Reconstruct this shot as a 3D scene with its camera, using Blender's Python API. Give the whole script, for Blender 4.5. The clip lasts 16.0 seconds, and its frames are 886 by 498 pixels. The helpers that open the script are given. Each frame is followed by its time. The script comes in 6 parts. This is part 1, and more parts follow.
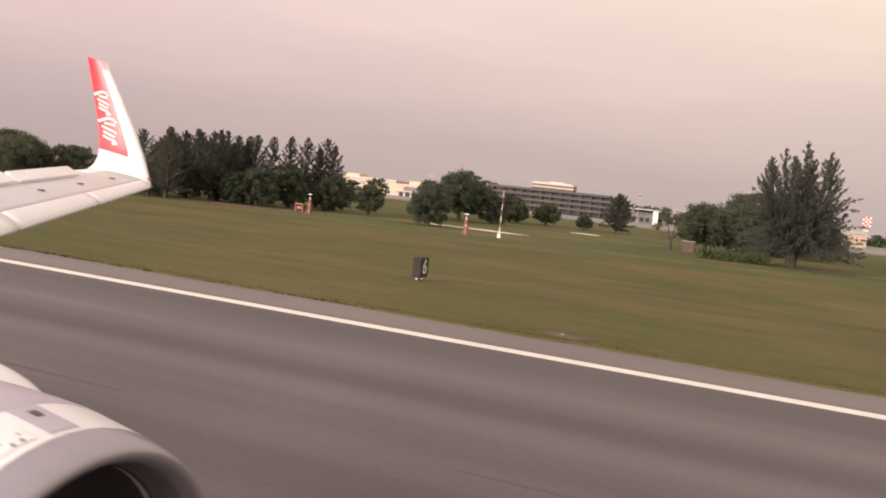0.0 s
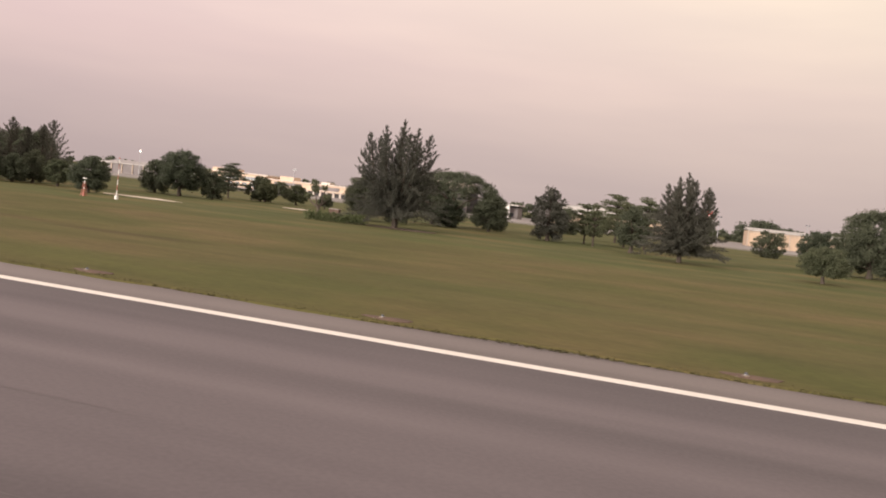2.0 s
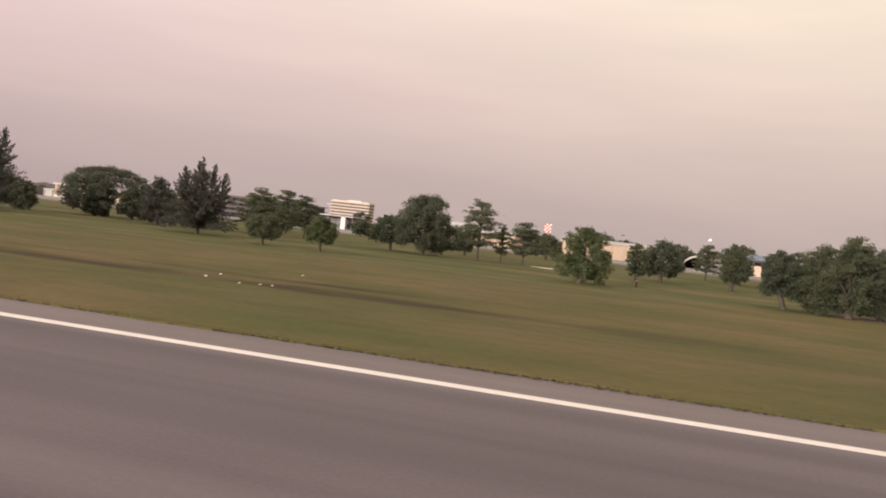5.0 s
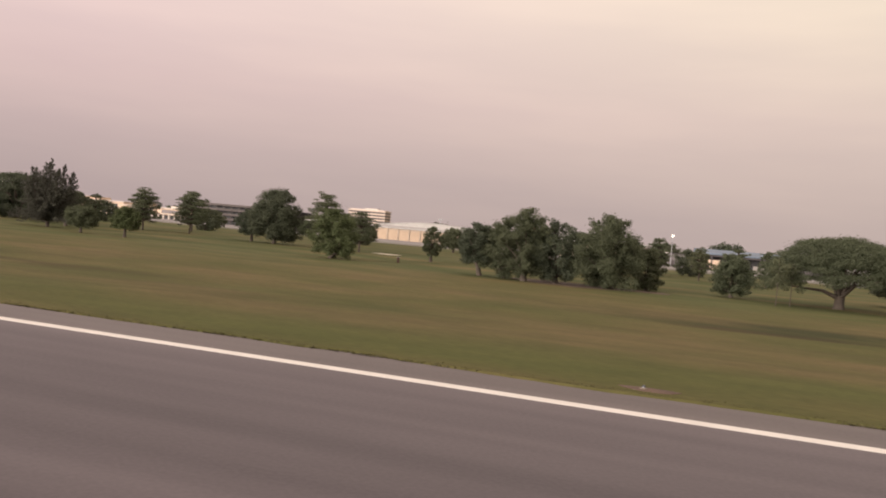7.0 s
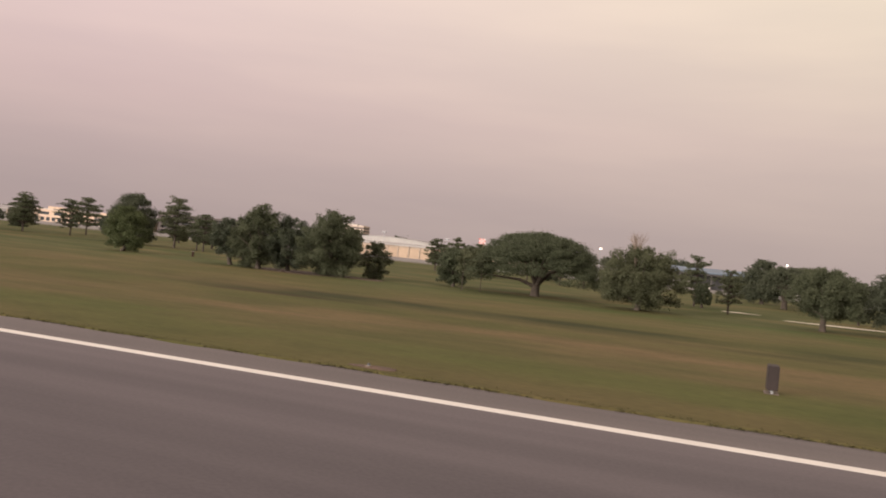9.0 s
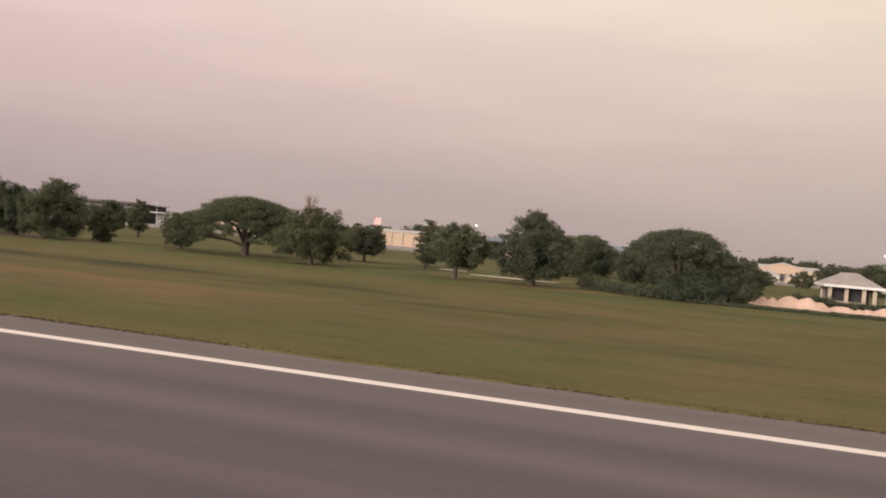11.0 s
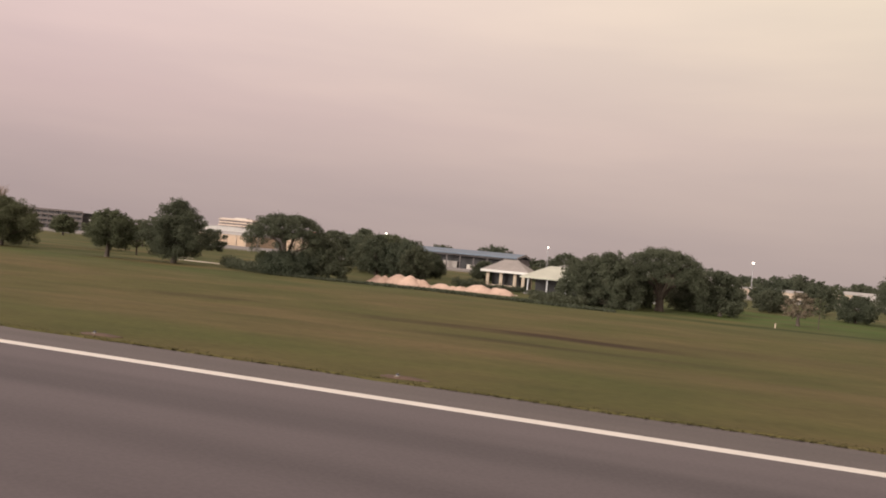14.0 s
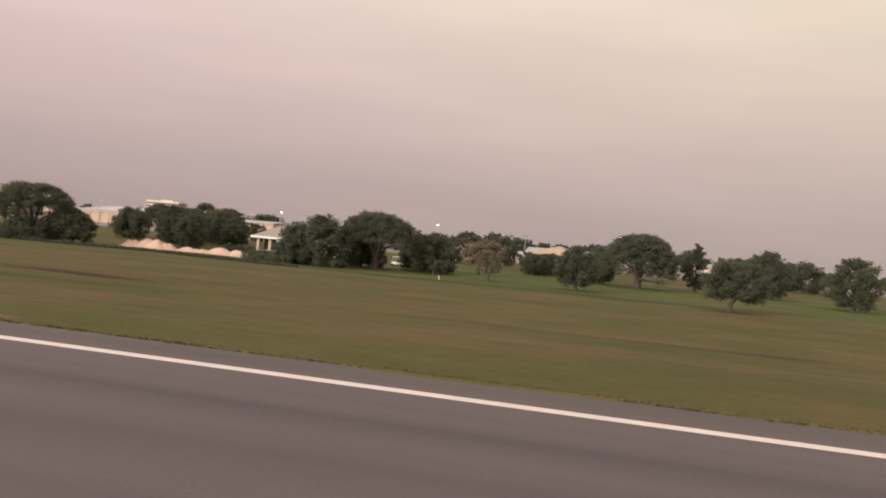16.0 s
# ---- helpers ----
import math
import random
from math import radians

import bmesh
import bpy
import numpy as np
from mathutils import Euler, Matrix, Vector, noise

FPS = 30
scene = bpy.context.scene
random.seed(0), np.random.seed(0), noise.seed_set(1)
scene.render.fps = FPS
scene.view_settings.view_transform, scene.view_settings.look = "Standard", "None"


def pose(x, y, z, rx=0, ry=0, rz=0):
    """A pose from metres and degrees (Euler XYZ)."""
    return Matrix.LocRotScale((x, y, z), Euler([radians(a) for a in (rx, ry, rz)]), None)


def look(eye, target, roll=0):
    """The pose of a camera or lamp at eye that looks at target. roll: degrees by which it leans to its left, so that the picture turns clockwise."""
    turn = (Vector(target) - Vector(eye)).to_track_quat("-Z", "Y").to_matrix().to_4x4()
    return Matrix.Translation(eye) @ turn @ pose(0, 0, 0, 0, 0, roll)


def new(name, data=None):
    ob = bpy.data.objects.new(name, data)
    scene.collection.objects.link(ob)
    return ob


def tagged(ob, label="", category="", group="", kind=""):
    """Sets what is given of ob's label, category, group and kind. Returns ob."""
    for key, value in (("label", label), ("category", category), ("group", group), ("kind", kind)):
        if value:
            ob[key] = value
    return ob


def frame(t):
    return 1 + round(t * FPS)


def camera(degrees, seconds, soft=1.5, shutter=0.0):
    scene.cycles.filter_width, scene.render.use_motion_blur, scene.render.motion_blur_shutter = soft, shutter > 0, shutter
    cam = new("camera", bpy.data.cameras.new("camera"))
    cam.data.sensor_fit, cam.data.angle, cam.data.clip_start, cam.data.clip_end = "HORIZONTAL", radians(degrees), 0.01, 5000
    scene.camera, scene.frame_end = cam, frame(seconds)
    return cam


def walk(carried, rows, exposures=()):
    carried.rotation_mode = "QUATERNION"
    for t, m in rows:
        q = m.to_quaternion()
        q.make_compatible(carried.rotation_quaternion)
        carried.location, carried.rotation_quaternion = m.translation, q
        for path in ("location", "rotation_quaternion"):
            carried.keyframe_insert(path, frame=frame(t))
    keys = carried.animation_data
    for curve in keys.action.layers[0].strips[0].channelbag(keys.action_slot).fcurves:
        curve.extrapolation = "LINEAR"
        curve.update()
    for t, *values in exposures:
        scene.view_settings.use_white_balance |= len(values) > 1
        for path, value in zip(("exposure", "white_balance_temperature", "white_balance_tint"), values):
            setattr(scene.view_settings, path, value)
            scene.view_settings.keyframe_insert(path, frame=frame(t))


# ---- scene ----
cam = camera(57.8, 16.0, soft=1.9, shutter=0.05)
PATH = [
    (0, (-0.04, 0.0, 4.4), (-0.7420, 1.8676, 4.2598), 6.24),
    (0.5, (13.75, 0.0, 4.4), (13.0807, 1.8785, 4.2710), 6.27),
    (1, (27.57, 0.0, 4.4), (26.9386, 1.8952, 4.2931), 6.60),
    (1.5, (41.27, 0.0, 4.4), (40.6669, 1.9049, 4.3048), 6.68),
    (2, (54.81, 0.0, 4.4), (54.2301, 1.9095, 4.2833), 6.45),
    (2.5, (68.33, 0.0, 4.4), (67.8472, 1.9382, 4.2769), 6.85),
    (3, (81.90, 0.0, 4.4), (81.4853, 1.9520, 4.2723), 6.68),
    (3.5, (95.51, 0.0, 4.4), (95.0932, 1.9525, 4.2835), 6.41),
    (4, (109.03, 0.0, 4.4), (108.6218, 1.9555, 4.3091), 6.79),
    (4.5, (122.39, 0.0, 4.4), (121.9403, 1.9476, 4.3352), 6.70),
    (4.7, (127.49, 0.0, 4.4), (127.0193, 1.9432, 4.3516), 6.59),
    (7, (185.37, 0.0, 4.4), (184.7377, 1.8956, 4.3673), 5.07),
    (7.5, (196.88, 0.0, 4.4), (196.2029, 1.8824, 4.3958), 6.23),
    (8, (208.40, 0.0, 4.4), (207.6795, 1.8642, 4.4252), 6.72),
    (8.5, (219.85, 0.0, 4.4), (219.1397, 1.8705, 4.4258), 6.15),
    (9, (231.07, 0.0, 4.4), (230.4037, 1.8862, 4.4101), 5.59),
    (9.5, (242.17, 0.0, 4.4), (241.5916, 1.9137, 4.3881), 5.47),
    (9.7, (246.52, 0.0, 4.4), (245.9520, 1.9181, 4.3774), 5.23),
    (11.8, (292.45, 0.0, 4.4), (291.9143, 1.9271, 4.3816), 5.10),
    (12, (297.06, 0.0, 4.4), (296.5300, 1.9289, 4.3769), 5.05),
    (12.5, (307.81, 0.0, 4.4), (307.2831, 1.9295, 4.3827), 4.73),
    (13, (318.51, 0.0, 4.4), (317.9541, 1.9204, 4.4244), 4.47),
    (13.5, (329.23, 0.0, 4.4), (328.6334, 1.9084, 4.4232), 5.37),
    (14, (339.97, 0.0, 4.4), (339.3769, 1.9110, 4.4199), 5.34),
    (14.5, (350.61, 0.0, 4.4), (350.0430, 1.9184, 4.4191), 5.95),
    (15, (361.07, 0.0, 4.4), (360.5525, 1.9317, 4.4077), 5.31),
    (15.5, (371.30, 0.0, 4.4), (370.8039, 1.9381, 4.3999), 5.14),
    (16, (381.34, 0.0, 4.4), (380.8483, 1.9373, 4.3882), 4.95),
]
walk(cam, [(t, look(eye, target, roll)) for t, eye, target, roll in PATH],
     exposures=[(0, 0.30), (3.5, 0.34), (4.0, 0.36), (4.5, 0.27), (7.0, 0.15), (7.5, 0.06), (8.5, 0.0), (9.5, 0.05), (12.0, 0.08), (12.5, 0.12), (14.0, 0.0), (16.0, 0.02)])

# ---- sky and sun: hazy dusk ----
SUN_AZIMUTH, SUN_HEIGHT = -152.0, 10.0
world = bpy.data.worlds.new("hazy_sky")
scene.world = world
world.use_nodes = True


def build_sky(nt):
    back = nt.nodes["Background"]
    sky = nt.nodes.new("ShaderNodeTexSky")
    sky.sky_type = "NISHITA"
    sky.sun_disc = False
    sky.sun_elevation, sky.sun_rotation = radians(SUN_HEIGHT), radians(SUN_AZIMUTH)
    sky.air_density, sky.dust_density = 1.5, 4.0
    tc = nt.nodes.new("ShaderNodeTexCoord")
    xyz = nt.nodes.new("ShaderNodeSeparateXYZ")
    nt.links.new(tc.outputs["Generated"], xyz.inputs[0])

    def grade(*stops):
        r = nt.nodes.new("ShaderNodeValToRGB")
        while len(r.color_ramp.elements) < len(stops):
            r.color_ramp.elements.new(0.5)
        for e, (pos, col) in zip(r.color_ramp.elements, stops):
            e.position, e.color = pos, (*col, 1)
        nt.links.new(xyz.outputs["Z"], r.inputs["Fac"])
        return r.outputs["Color"]

    cool = grade((0.0, (0.415, 0.326, 0.313)), (0.06, (0.465, 0.363, 0.353)), (0.16, (0.650, 0.487, 0.468)), (0.32, (0.860, 0.663, 0.630)), (1.0, (1.100, 0.904, 0.847)))
    warm = grade((0.0, (0.450, 0.359, 0.333)), (0.06, (0.505, 0.404, 0.369)), (0.16, (0.655, 0.522, 0.455)), (0.32, (0.860, 0.733, 0.561)), (1.0, (1.100, 0.944, 0.788)))
    side = nt.nodes.new("ShaderNodeVectorMath")
    side.operation = "DOT_PRODUCT"
    nt.links.new(tc.outputs["Generated"], side.inputs[0])
    side.inputs[1].default_value = (0.82, 0.57, 0.0)
    rng = nt.nodes.new("ShaderNodeMapRange")
    rng.inputs["From Min"].default_value, rng.inputs["From Max"].default_value = -0.15, 0.85
    nt.links.new(side.outputs["Value"], rng.inputs["Value"])
    mix = nt.nodes.new("ShaderNodeMix")
    mix.data_type = "RGBA"
    nt.links.new(rng.outputs[0], mix.inputs["Factor"])
    nt.links.new(cool, mix.inputs[6])
    nt.links.new(warm, mix.inputs[7])
    add = nt.nodes.new("ShaderNodeMix")
    add.data_type, add.blend_type = "RGBA", "ADD"
    add.inputs["Factor"].default_value = 0.004
    mp = nt.nodes.new("ShaderNodeMapping")
    mp.inputs["Scale"].default_value = (1.4, 1.4, 9.0)
    haze = nt.nodes.new("ShaderNodeTexNoise")
    haze.inputs["Scale"].default_value, haze.inputs["Detail"].default_value = 2.2, 5.0
    nt.links.new(tc.outputs["Generated"], mp.inputs["Vector"])
    nt.links.new(mp.outputs["Vector"], haze.inputs["Vector"])
    veil = nt.nodes.new("ShaderNodeValToRGB")
    veil.color_ramp.elements[0].position, veil.color_ramp.elements[0].color = 0.35, (0.965, 0.965, 0.975, 1)
    veil.color_ramp.elements[1].position, veil.color_ramp.elements[1].color = 0.68, (1.035, 1.03, 1.02, 1)
    nt.links.new(haze.outputs["Fac"], veil.inputs["Fac"])
    cloud = nt.nodes.new("ShaderNodeMix")
    cloud.data_type, cloud.blend_type = "RGBA", "MULTIPLY"
    cloud.inputs["Factor"].default_value = 1.0
    nt.links.new(mix.outputs[2], cloud.inputs[6])
    nt.links.new(veil.outputs["Color"], cloud.inputs[7])
    nt.links.new(cloud.outputs[2], add.inputs[6])
    nt.links.new(sky.outputs["Color"], add.inputs[7])
    nt.links.new(add.outputs[2], back.inputs["Color"])
    back.inputs["Strength"].default_value = 1.0


build_sky(world.node_tree)
sun = new("sun", bpy.data.lights.new("sun", "SUN"))
sun.data.energy, sun.data.angle, sun.data.color = 4.5, radians(30), (1.0, 0.90, 0.80)
sun.matrix_basis = look((math.sin(radians(SUN_AZIMUTH)), math.cos(radians(SUN_AZIMUTH)), math.tan(radians(SUN_HEIGHT))), (0, 0, 0))

# ---- materials ----
GROUND_Z = -1.0


def nodes_of(name, rough=0.8, metal=0.0):
    m = bpy.data.materials.new(name)
    m.use_nodes = True
    nt = m.node_tree
    b = nt.nodes["Principled BSDF"]
    b.inputs["Roughness"].default_value = rough
    b.inputs["Metallic"].default_value = metal
    return m, nt, b


def noise_node(nt, scale, detail=4.0, stretch=(1, 1, 1), coords="Object"):
    tc = nt.nodes.new("ShaderNodeTexCoord")
    mp = nt.nodes.new("ShaderNodeMapping")
    mp.inputs["Scale"].default_value = stretch
    n = nt.nodes.new("ShaderNodeTexNoise")
    n.inputs["Scale"].default_value = scale
    n.inputs["Detail"].default_value = detail
    nt.links.new(tc.outputs[coords], mp.inputs["Vector"])
    nt.links.new(mp.outputs["Vector"], n.inputs["Vector"])
    return n.outputs["Fac"]


def ramp(nt, fac, *stops):
    r = nt.nodes.new("ShaderNodeValToRGB")
    el = r.color_ramp.elements
    while len(el) < len(stops):
        el.new(0.5)
    for e, (pos, col) in zip(el, stops):
        e.position, e.color = pos, (*col, 1) if len(col) == 3 else col
    nt.links.new(fac, r.inputs["Fac"])
    return r.outputs["Color"]


def mixed(nt, fac, a, b, mode="MIX"):
    n = nt.nodes.new("ShaderNodeMix")
    n.data_type, n.blend_type = "RGBA", mode
    for socket, value in ((n.inputs["Factor"], fac), (n.inputs[6], a), (n.inputs[7], b)):
        if isinstance(value, (int, float)):
            socket.default_value = value
        elif isinstance(value, tuple):
            socket.default_value = (*value, 1)
        else:
            nt.links.new(value, socket)
    return n.outputs[2]


def bump(nt, b, height, strength=0.3, distance=0.05):
    n = nt.nodes.new("ShaderNodeBump")
    n.inputs["Strength"].default_value, n.inputs["Distance"].default_value = strength, distance
    nt.links.new(height, n.inputs["Height"])
    nt.links.new(n.outputs["Normal"], b.inputs["Normal"])


def surface(name, col, rough=0.8, metal=0.0, vary=0.18, scale=0.6, fine=8.0, dirt=0.25, bumpy=0.15):
    """A plain painted or mineral surface with broad stains and fine grain."""
    m, nt, b = nodes_of(name, rough, metal)
    lo = tuple(c * (1 - vary) for c in col)
    hi = tuple(min(1, c * (1 + vary)) for c in col)
    broad = ramp(nt, noise_node(nt, scale, 5), (0.3, lo), (0.7, hi))
    grain = noise_node(nt, fine, 6)
    c = mixed(nt, dirt, broad, ramp(nt, grain, (0.3, tuple(x * 0.55 for x in col)), (0.7, col)))
    nt.links.new(c, b.inputs["Base Color"])
    bump(nt, b, grain, bumpy, 0.02)
    return m


def foliage(name, col, pale, glow=0.25):
    """Leaves: each leaf and each tree a little different, partly letting light through."""
    m, nt, b = nodes_of(name, 0.75)
    b.inputs["Specular IOR Level"].default_value = 0.3
    geo = nt.nodes.new("ShaderNodeNewGeometry")
    info = nt.nodes.new("ShaderNodeObjectInfo")
    leafy = ramp(nt, geo.outputs["Random Per Island"], (0.0, tuple(c * 0.85 for c in col)), (0.7, col), (1.0, pale))
    tree = ramp(nt, info.outputs["Random"], (0.0, (0.88, 0.92, 0.92)), (1.0, (1.14, 1.06, 1.0)))
    c = mixed(nt, 1.0, leafy, tree, "MULTIPLY")
    c = mixed(nt, 0.30, c, ramp(nt, noise_node(nt, 0.35, 3), (0.35, tuple(x * 0.65 for x in col)), (0.65, pale)))
    nt.links.new(c, b.inputs["Base Color"])
    tr = nt.nodes.new("ShaderNodeBsdfTranslucent")
    nt.links.new(c, tr.inputs["Color"])
    mx = nt.nodes.new("ShaderNodeMixShader")
    mx.inputs[0].default_value = glow
    nt.links.new(b.outputs[0], mx.inputs[1])
    nt.links.new(tr.outputs[0], mx.inputs[2])
    nt.links.new(mx.outputs[0], nt.nodes["Material Output"].inputs["Surface"])
    return m


def asphalt(name, dark, light, streaks):
    """Worn asphalt: broad soft patches, long rubber lanes along the runway, and fine stone grain."""
    m, nt, b = nodes_of(name, 0.85)
    patch = ramp(nt, noise_node(nt, 0.11, 5, (0.40, 1, 1)), (0.34, tuple(c * f for c, f in zip(dark, (0.90, 0.86, 0.84)))), (0.64, light))
    blotch = ramp(nt, noise_node(nt, 0.33, 4, (0.35, 1, 1)), (0.36, tuple(c * 0.82 for c in dark)), (0.64, light))
    c = mixed(nt, 0.5, patch, blotch)
    streak = ramp(nt, noise_node(nt, 0.55, 4, (0.05, 1, 1)), (0.36, tuple(c * 0.70 for c in dark)), (0.6, light))
    c = mixed(nt, streaks * 0.7, c, streak)
    lane = ramp(nt, noise_node(nt, 0.26, 2, (0.012, 1, 1)), (0.40, tuple(c * 0.62 for c in dark)), (0.60, tuple(c * 1.12 for c in light)))
    c = mixed(nt, streaks, c, lane)
    tc = nt.nodes.new("ShaderNodeTexCoord")
    xyz = nt.nodes.new("ShaderNodeSeparateXYZ")
    nt.links.new(tc.outputs["Object"], xyz.inputs[0])
    # the tone drops by about a fifth between x 120 and x 260
    toned = nt.nodes.new("ShaderNodeMapRange")
    toned.inputs["From Min"].default_value, toned.inputs["From Max"].default_value = 120.0, 260.0
    nt.links.new(xyz.outputs["X"], toned.inputs["Value"])
    c = mixed(nt, 1.0, c, ramp(nt, toned.outputs[0], (0.0, (1.05, 1.05, 1.05)), (1.0, (0.83, 0.82, 0.82))), "MULTIPLY")
    grain = noise_node(nt, 9.0, 6)
    c = mixed(nt, 0.12, c, ramp(nt, grain, (0.35, tuple(x * 0.5 for x in dark)), (0.65, tuple(x * 1.25 for x in light))))
    nt.links.new(c, b.inputs["Base Color"])
    bump(nt, b, grain, 0.12, 0.01)
    return m


def turf(name):
    """Rough airfield grass near the runway, browner in mown streaks, and a greener kept turf further out."""
    m, nt, b = nodes_of(name, 0.95)
    b.inputs["Specular IOR Level"].default_value = 0.1
    green, olive, brown, dark = (0.082, 0.085, 0.030), (0.104, 0.095, 0.038), (0.130, 0.103, 0.048), (0.074, 0.066, 0.030)
    lush = (0.093, 0.097, 0.040)
    big = noise_node(nt, 0.085, 7, (0.75, 1, 1))
    rough = ramp(nt, big, (0.34, green), (0.49, olive), (0.64, brown))
    mow = noise_node(nt, 0.30, 6, (0.16, 1, 1))
    rough = mixed(nt, 0.09, rough, ramp(nt, mow, (0.34, dark), (0.52, olive), (0.68, brown)))
    wet = noise_node(nt, 0.075, 4, (0.28, 1.3, 1))
    rough = mixed(nt, ramp(nt, wet, (0.54, (0, 0, 0)), (0.76, (0.55, 0.55, 0.55))), rough, dark)
    tc = nt.nodes.new("ShaderNodeTexCoord")
    xyz = nt.nodes.new("ShaderNodeSeparateXYZ")
    nt.links.new(tc.outputs["Object"], xyz.inputs[0])
    kept = ramp(nt, noise_node(nt, 0.09, 5, (0.5, 1, 1)), (0.32, (0.066, 0.081, 0.028)), (0.50, lush), (0.66, (0.136, 0.114, 0.050)))
    wav = nt.nodes.new("ShaderNodeMath")
    wav.operation = "MULTIPLY_ADD"
    wav.inputs[1].default_value = 55.0
    nt.links.new(noise_node(nt, 0.025, 3), wav.inputs[0])
    nt.links.new(xyz.outputs["Y"], wav.inputs[2])
    rng = nt.nodes.new("ShaderNodeMapRange")
    rng.inputs["From Min"].default_value, rng.inputs["From Max"].default_value = 112.0, 140.0
    nt.links.new(wav.outputs[0], rng.inputs["Value"])
    rough = mixed(nt, rng.outputs[0], rough, kept)
    soil, dark_olive = (0.046, 0.030, 0.020), (0.042, 0.045, 0.019)
    # tinted strips along the runway: mid y, half width, tone, amount, x range
    for centre, half, tone, amount, x0, x1 in ((46.0, 20.0, (0.080, 0.091, 0.030), 0.55, 10.0, 170.0), (54.0, 4.6, soil, 0.85, 60.0, 152.0), (61.5, 2.2, soil, 0.8, 72.0, 124.0), (47.0, 1.2, soil, 0.5, 66.0, 100.0), (54.0, 2.6, soil, 0.42, -14.0, 24.0),
                                                (72.0, 7.0, dark_olive, 0.95, 168.0, 262.0), (35.0, 6.0, (0.086, 0.098, 0.030), 0.7, 176.0, 300.0), (67.0, 2.0, soil, 0.6, 180.0, 206.0), (61.0, 3.2, soil, 0.95, 292.0, 318.0), (61.5, 2.6, soil, 0.9, 306.0, 344.0), (52.0, 2.4, soil, 0.6, 318.0, 350.0), (64.0, 2.0, soil, 0.5, 246.0, 272.0),
                                                (150.0, 44.0, (0.078, 0.116, 0.033), 0.95, 306.0, 470.0), (55.5, 2.2, soil, 0.8, 362.0, 398.0), (113.0, 4.2, (0.036, 0.052, 0.018), 0.8, 326.0, 400.0), (100.0, 7.0, (0.074, 0.099, 0.032), 0.6, -60.0, 60.0), (104.0, 8.0, (0.070, 0.093, 0.030), 0.6, 170.0, 300.0), (52.0, 9.0, (0.155, 0.112, 0.058), 0.85, 180.0, 268.0), (31.0, 5.5, (0.084, 0.095, 0.030), 0.5, -300.0, 600.0), (41.0, 5.0, (0.148, 0.106, 0.056), 0.2, -300.0, 600.0), (88.0, 5.0, (0.134, 0.110, 0.050), 0.4, -40.0, 300.0)):
        shifted = nt.nodes.new("ShaderNodeMath")
        shifted.operation = "MULTIPLY_ADD"
        shifted.inputs[1].default_value = 7.0
        nt.links.new(noise_node(nt, 0.05, 5, (0.7, 1, 1)), shifted.inputs[0])
        nt.links.new(xyz.outputs["Y"], shifted.inputs[2])
        masks = []
        for socket, mid, reach, soft in ((shifted.outputs[0], centre + 3.5, half, half * 0.7), (xyz.outputs["X"], (x0 + x1) / 2, (x1 - x0) / 2, (x1 - x0) / 4)):
            away = nt.nodes.new("ShaderNodeMath")
            away.operation = "SUBTRACT"
            away.inputs[1].default_value = mid
            nt.links.new(socket, away.inputs[0])
            size = nt.nodes.new("ShaderNodeMath")
            size.operation = "ABSOLUTE"
            nt.links.new(away.outputs[0], size.inputs[0])
            near = nt.nodes.new("ShaderNodeMapRange")
            near.interpolation_type = "SMOOTHSTEP"
            near.inputs["From Min"].default_value, near.inputs["From Max"].default_value = reach, reach - soft
            nt.links.new(size.outputs[0], near.inputs["Value"])
            masks.append(near.outputs[0])
        masks.append(ramp(nt, noise_node(nt, 0.11, 7, (0.45, 1, 1)), (0.36, (0.0, 0.0, 0.0)), (0.58, (1, 1, 1))))
        held = amount
        for mask in masks:
            times = nt.nodes.new("ShaderNodeMath")
            times.operation = "MULTIPLY"
            nt.links.new(mask, times.inputs[0])
            if isinstance(held, float):
                times.inputs[1].default_value = held
            else:
                nt.links.new(held, times.inputs[1])
            held = times.outputs[0]
        rough = mixed(nt, held, rough, tone)
    c = rough
    mott = noise_node(nt, 0.42, 5, (0.55, 1, 1))
    c = mixed(nt, 0.26, c, ramp(nt, mott, (0.30, (0.55, 0.60, 0.55)), (0.50, (1.0, 1.0, 1.0)), (0.70, (1.40, 1.30, 1.30))), "MULTIPLY")
    blade = noise_node(nt, 3.2, 7, (0.6, 1, 1))
    c = mixed(nt, 0.22, c, ramp(nt, blade, (0.3, (0.35, 0.35, 0.35)), (0.7, (1.35, 1.3, 1.2))), "MULTIPLY")
    nt.links.new(c, b.inputs["Base Color"])
    bump(nt, b, blade, 0.3, 0.08)
    return m


TURF = turf("grass")
ASPHALT = asphalt("runway_asphalt", (0.088, 0.074, 0.080), (0.134, 0.113, 0.117), 0.5)
SHOULDER = asphalt("shoulder_asphalt", (0.118, 0.101, 0.098), (0.168, 0.145, 0.138), 0.40)
LINE = surface("line_paint", (0.72, 0.68, 0.62), 0.7, vary=0.08, scale=0.8, fine=14, dirt=0.25)
CONCRETE = surface("pale_concrete", (0.22, 0.20, 0.19), 0.85, scale=0.05, fine=1.2)
DARK_SOIL = surface("dark_soil", (0.085, 0.055, 0.035), 0.95, vary=0.4, scale=0.5, fine=5, bumpy=0.6)
EARTH = surface("reddish_earth", (0.100, 0.064, 0.045), 0.95, vary=0.35, scale=0.8, fine=6, bumpy=0.6)
SAND = surface("bunker_sand", (0.58, 0.50, 0.42), 0.95, vary=0.12, scale=0.3, fine=4, bumpy=0.4)
HEAP = surface("heaped_sand", (0.52, 0.37, 0.29), 0.95, vary=0.15, scale=0.5, fine=3, bumpy=0.6)
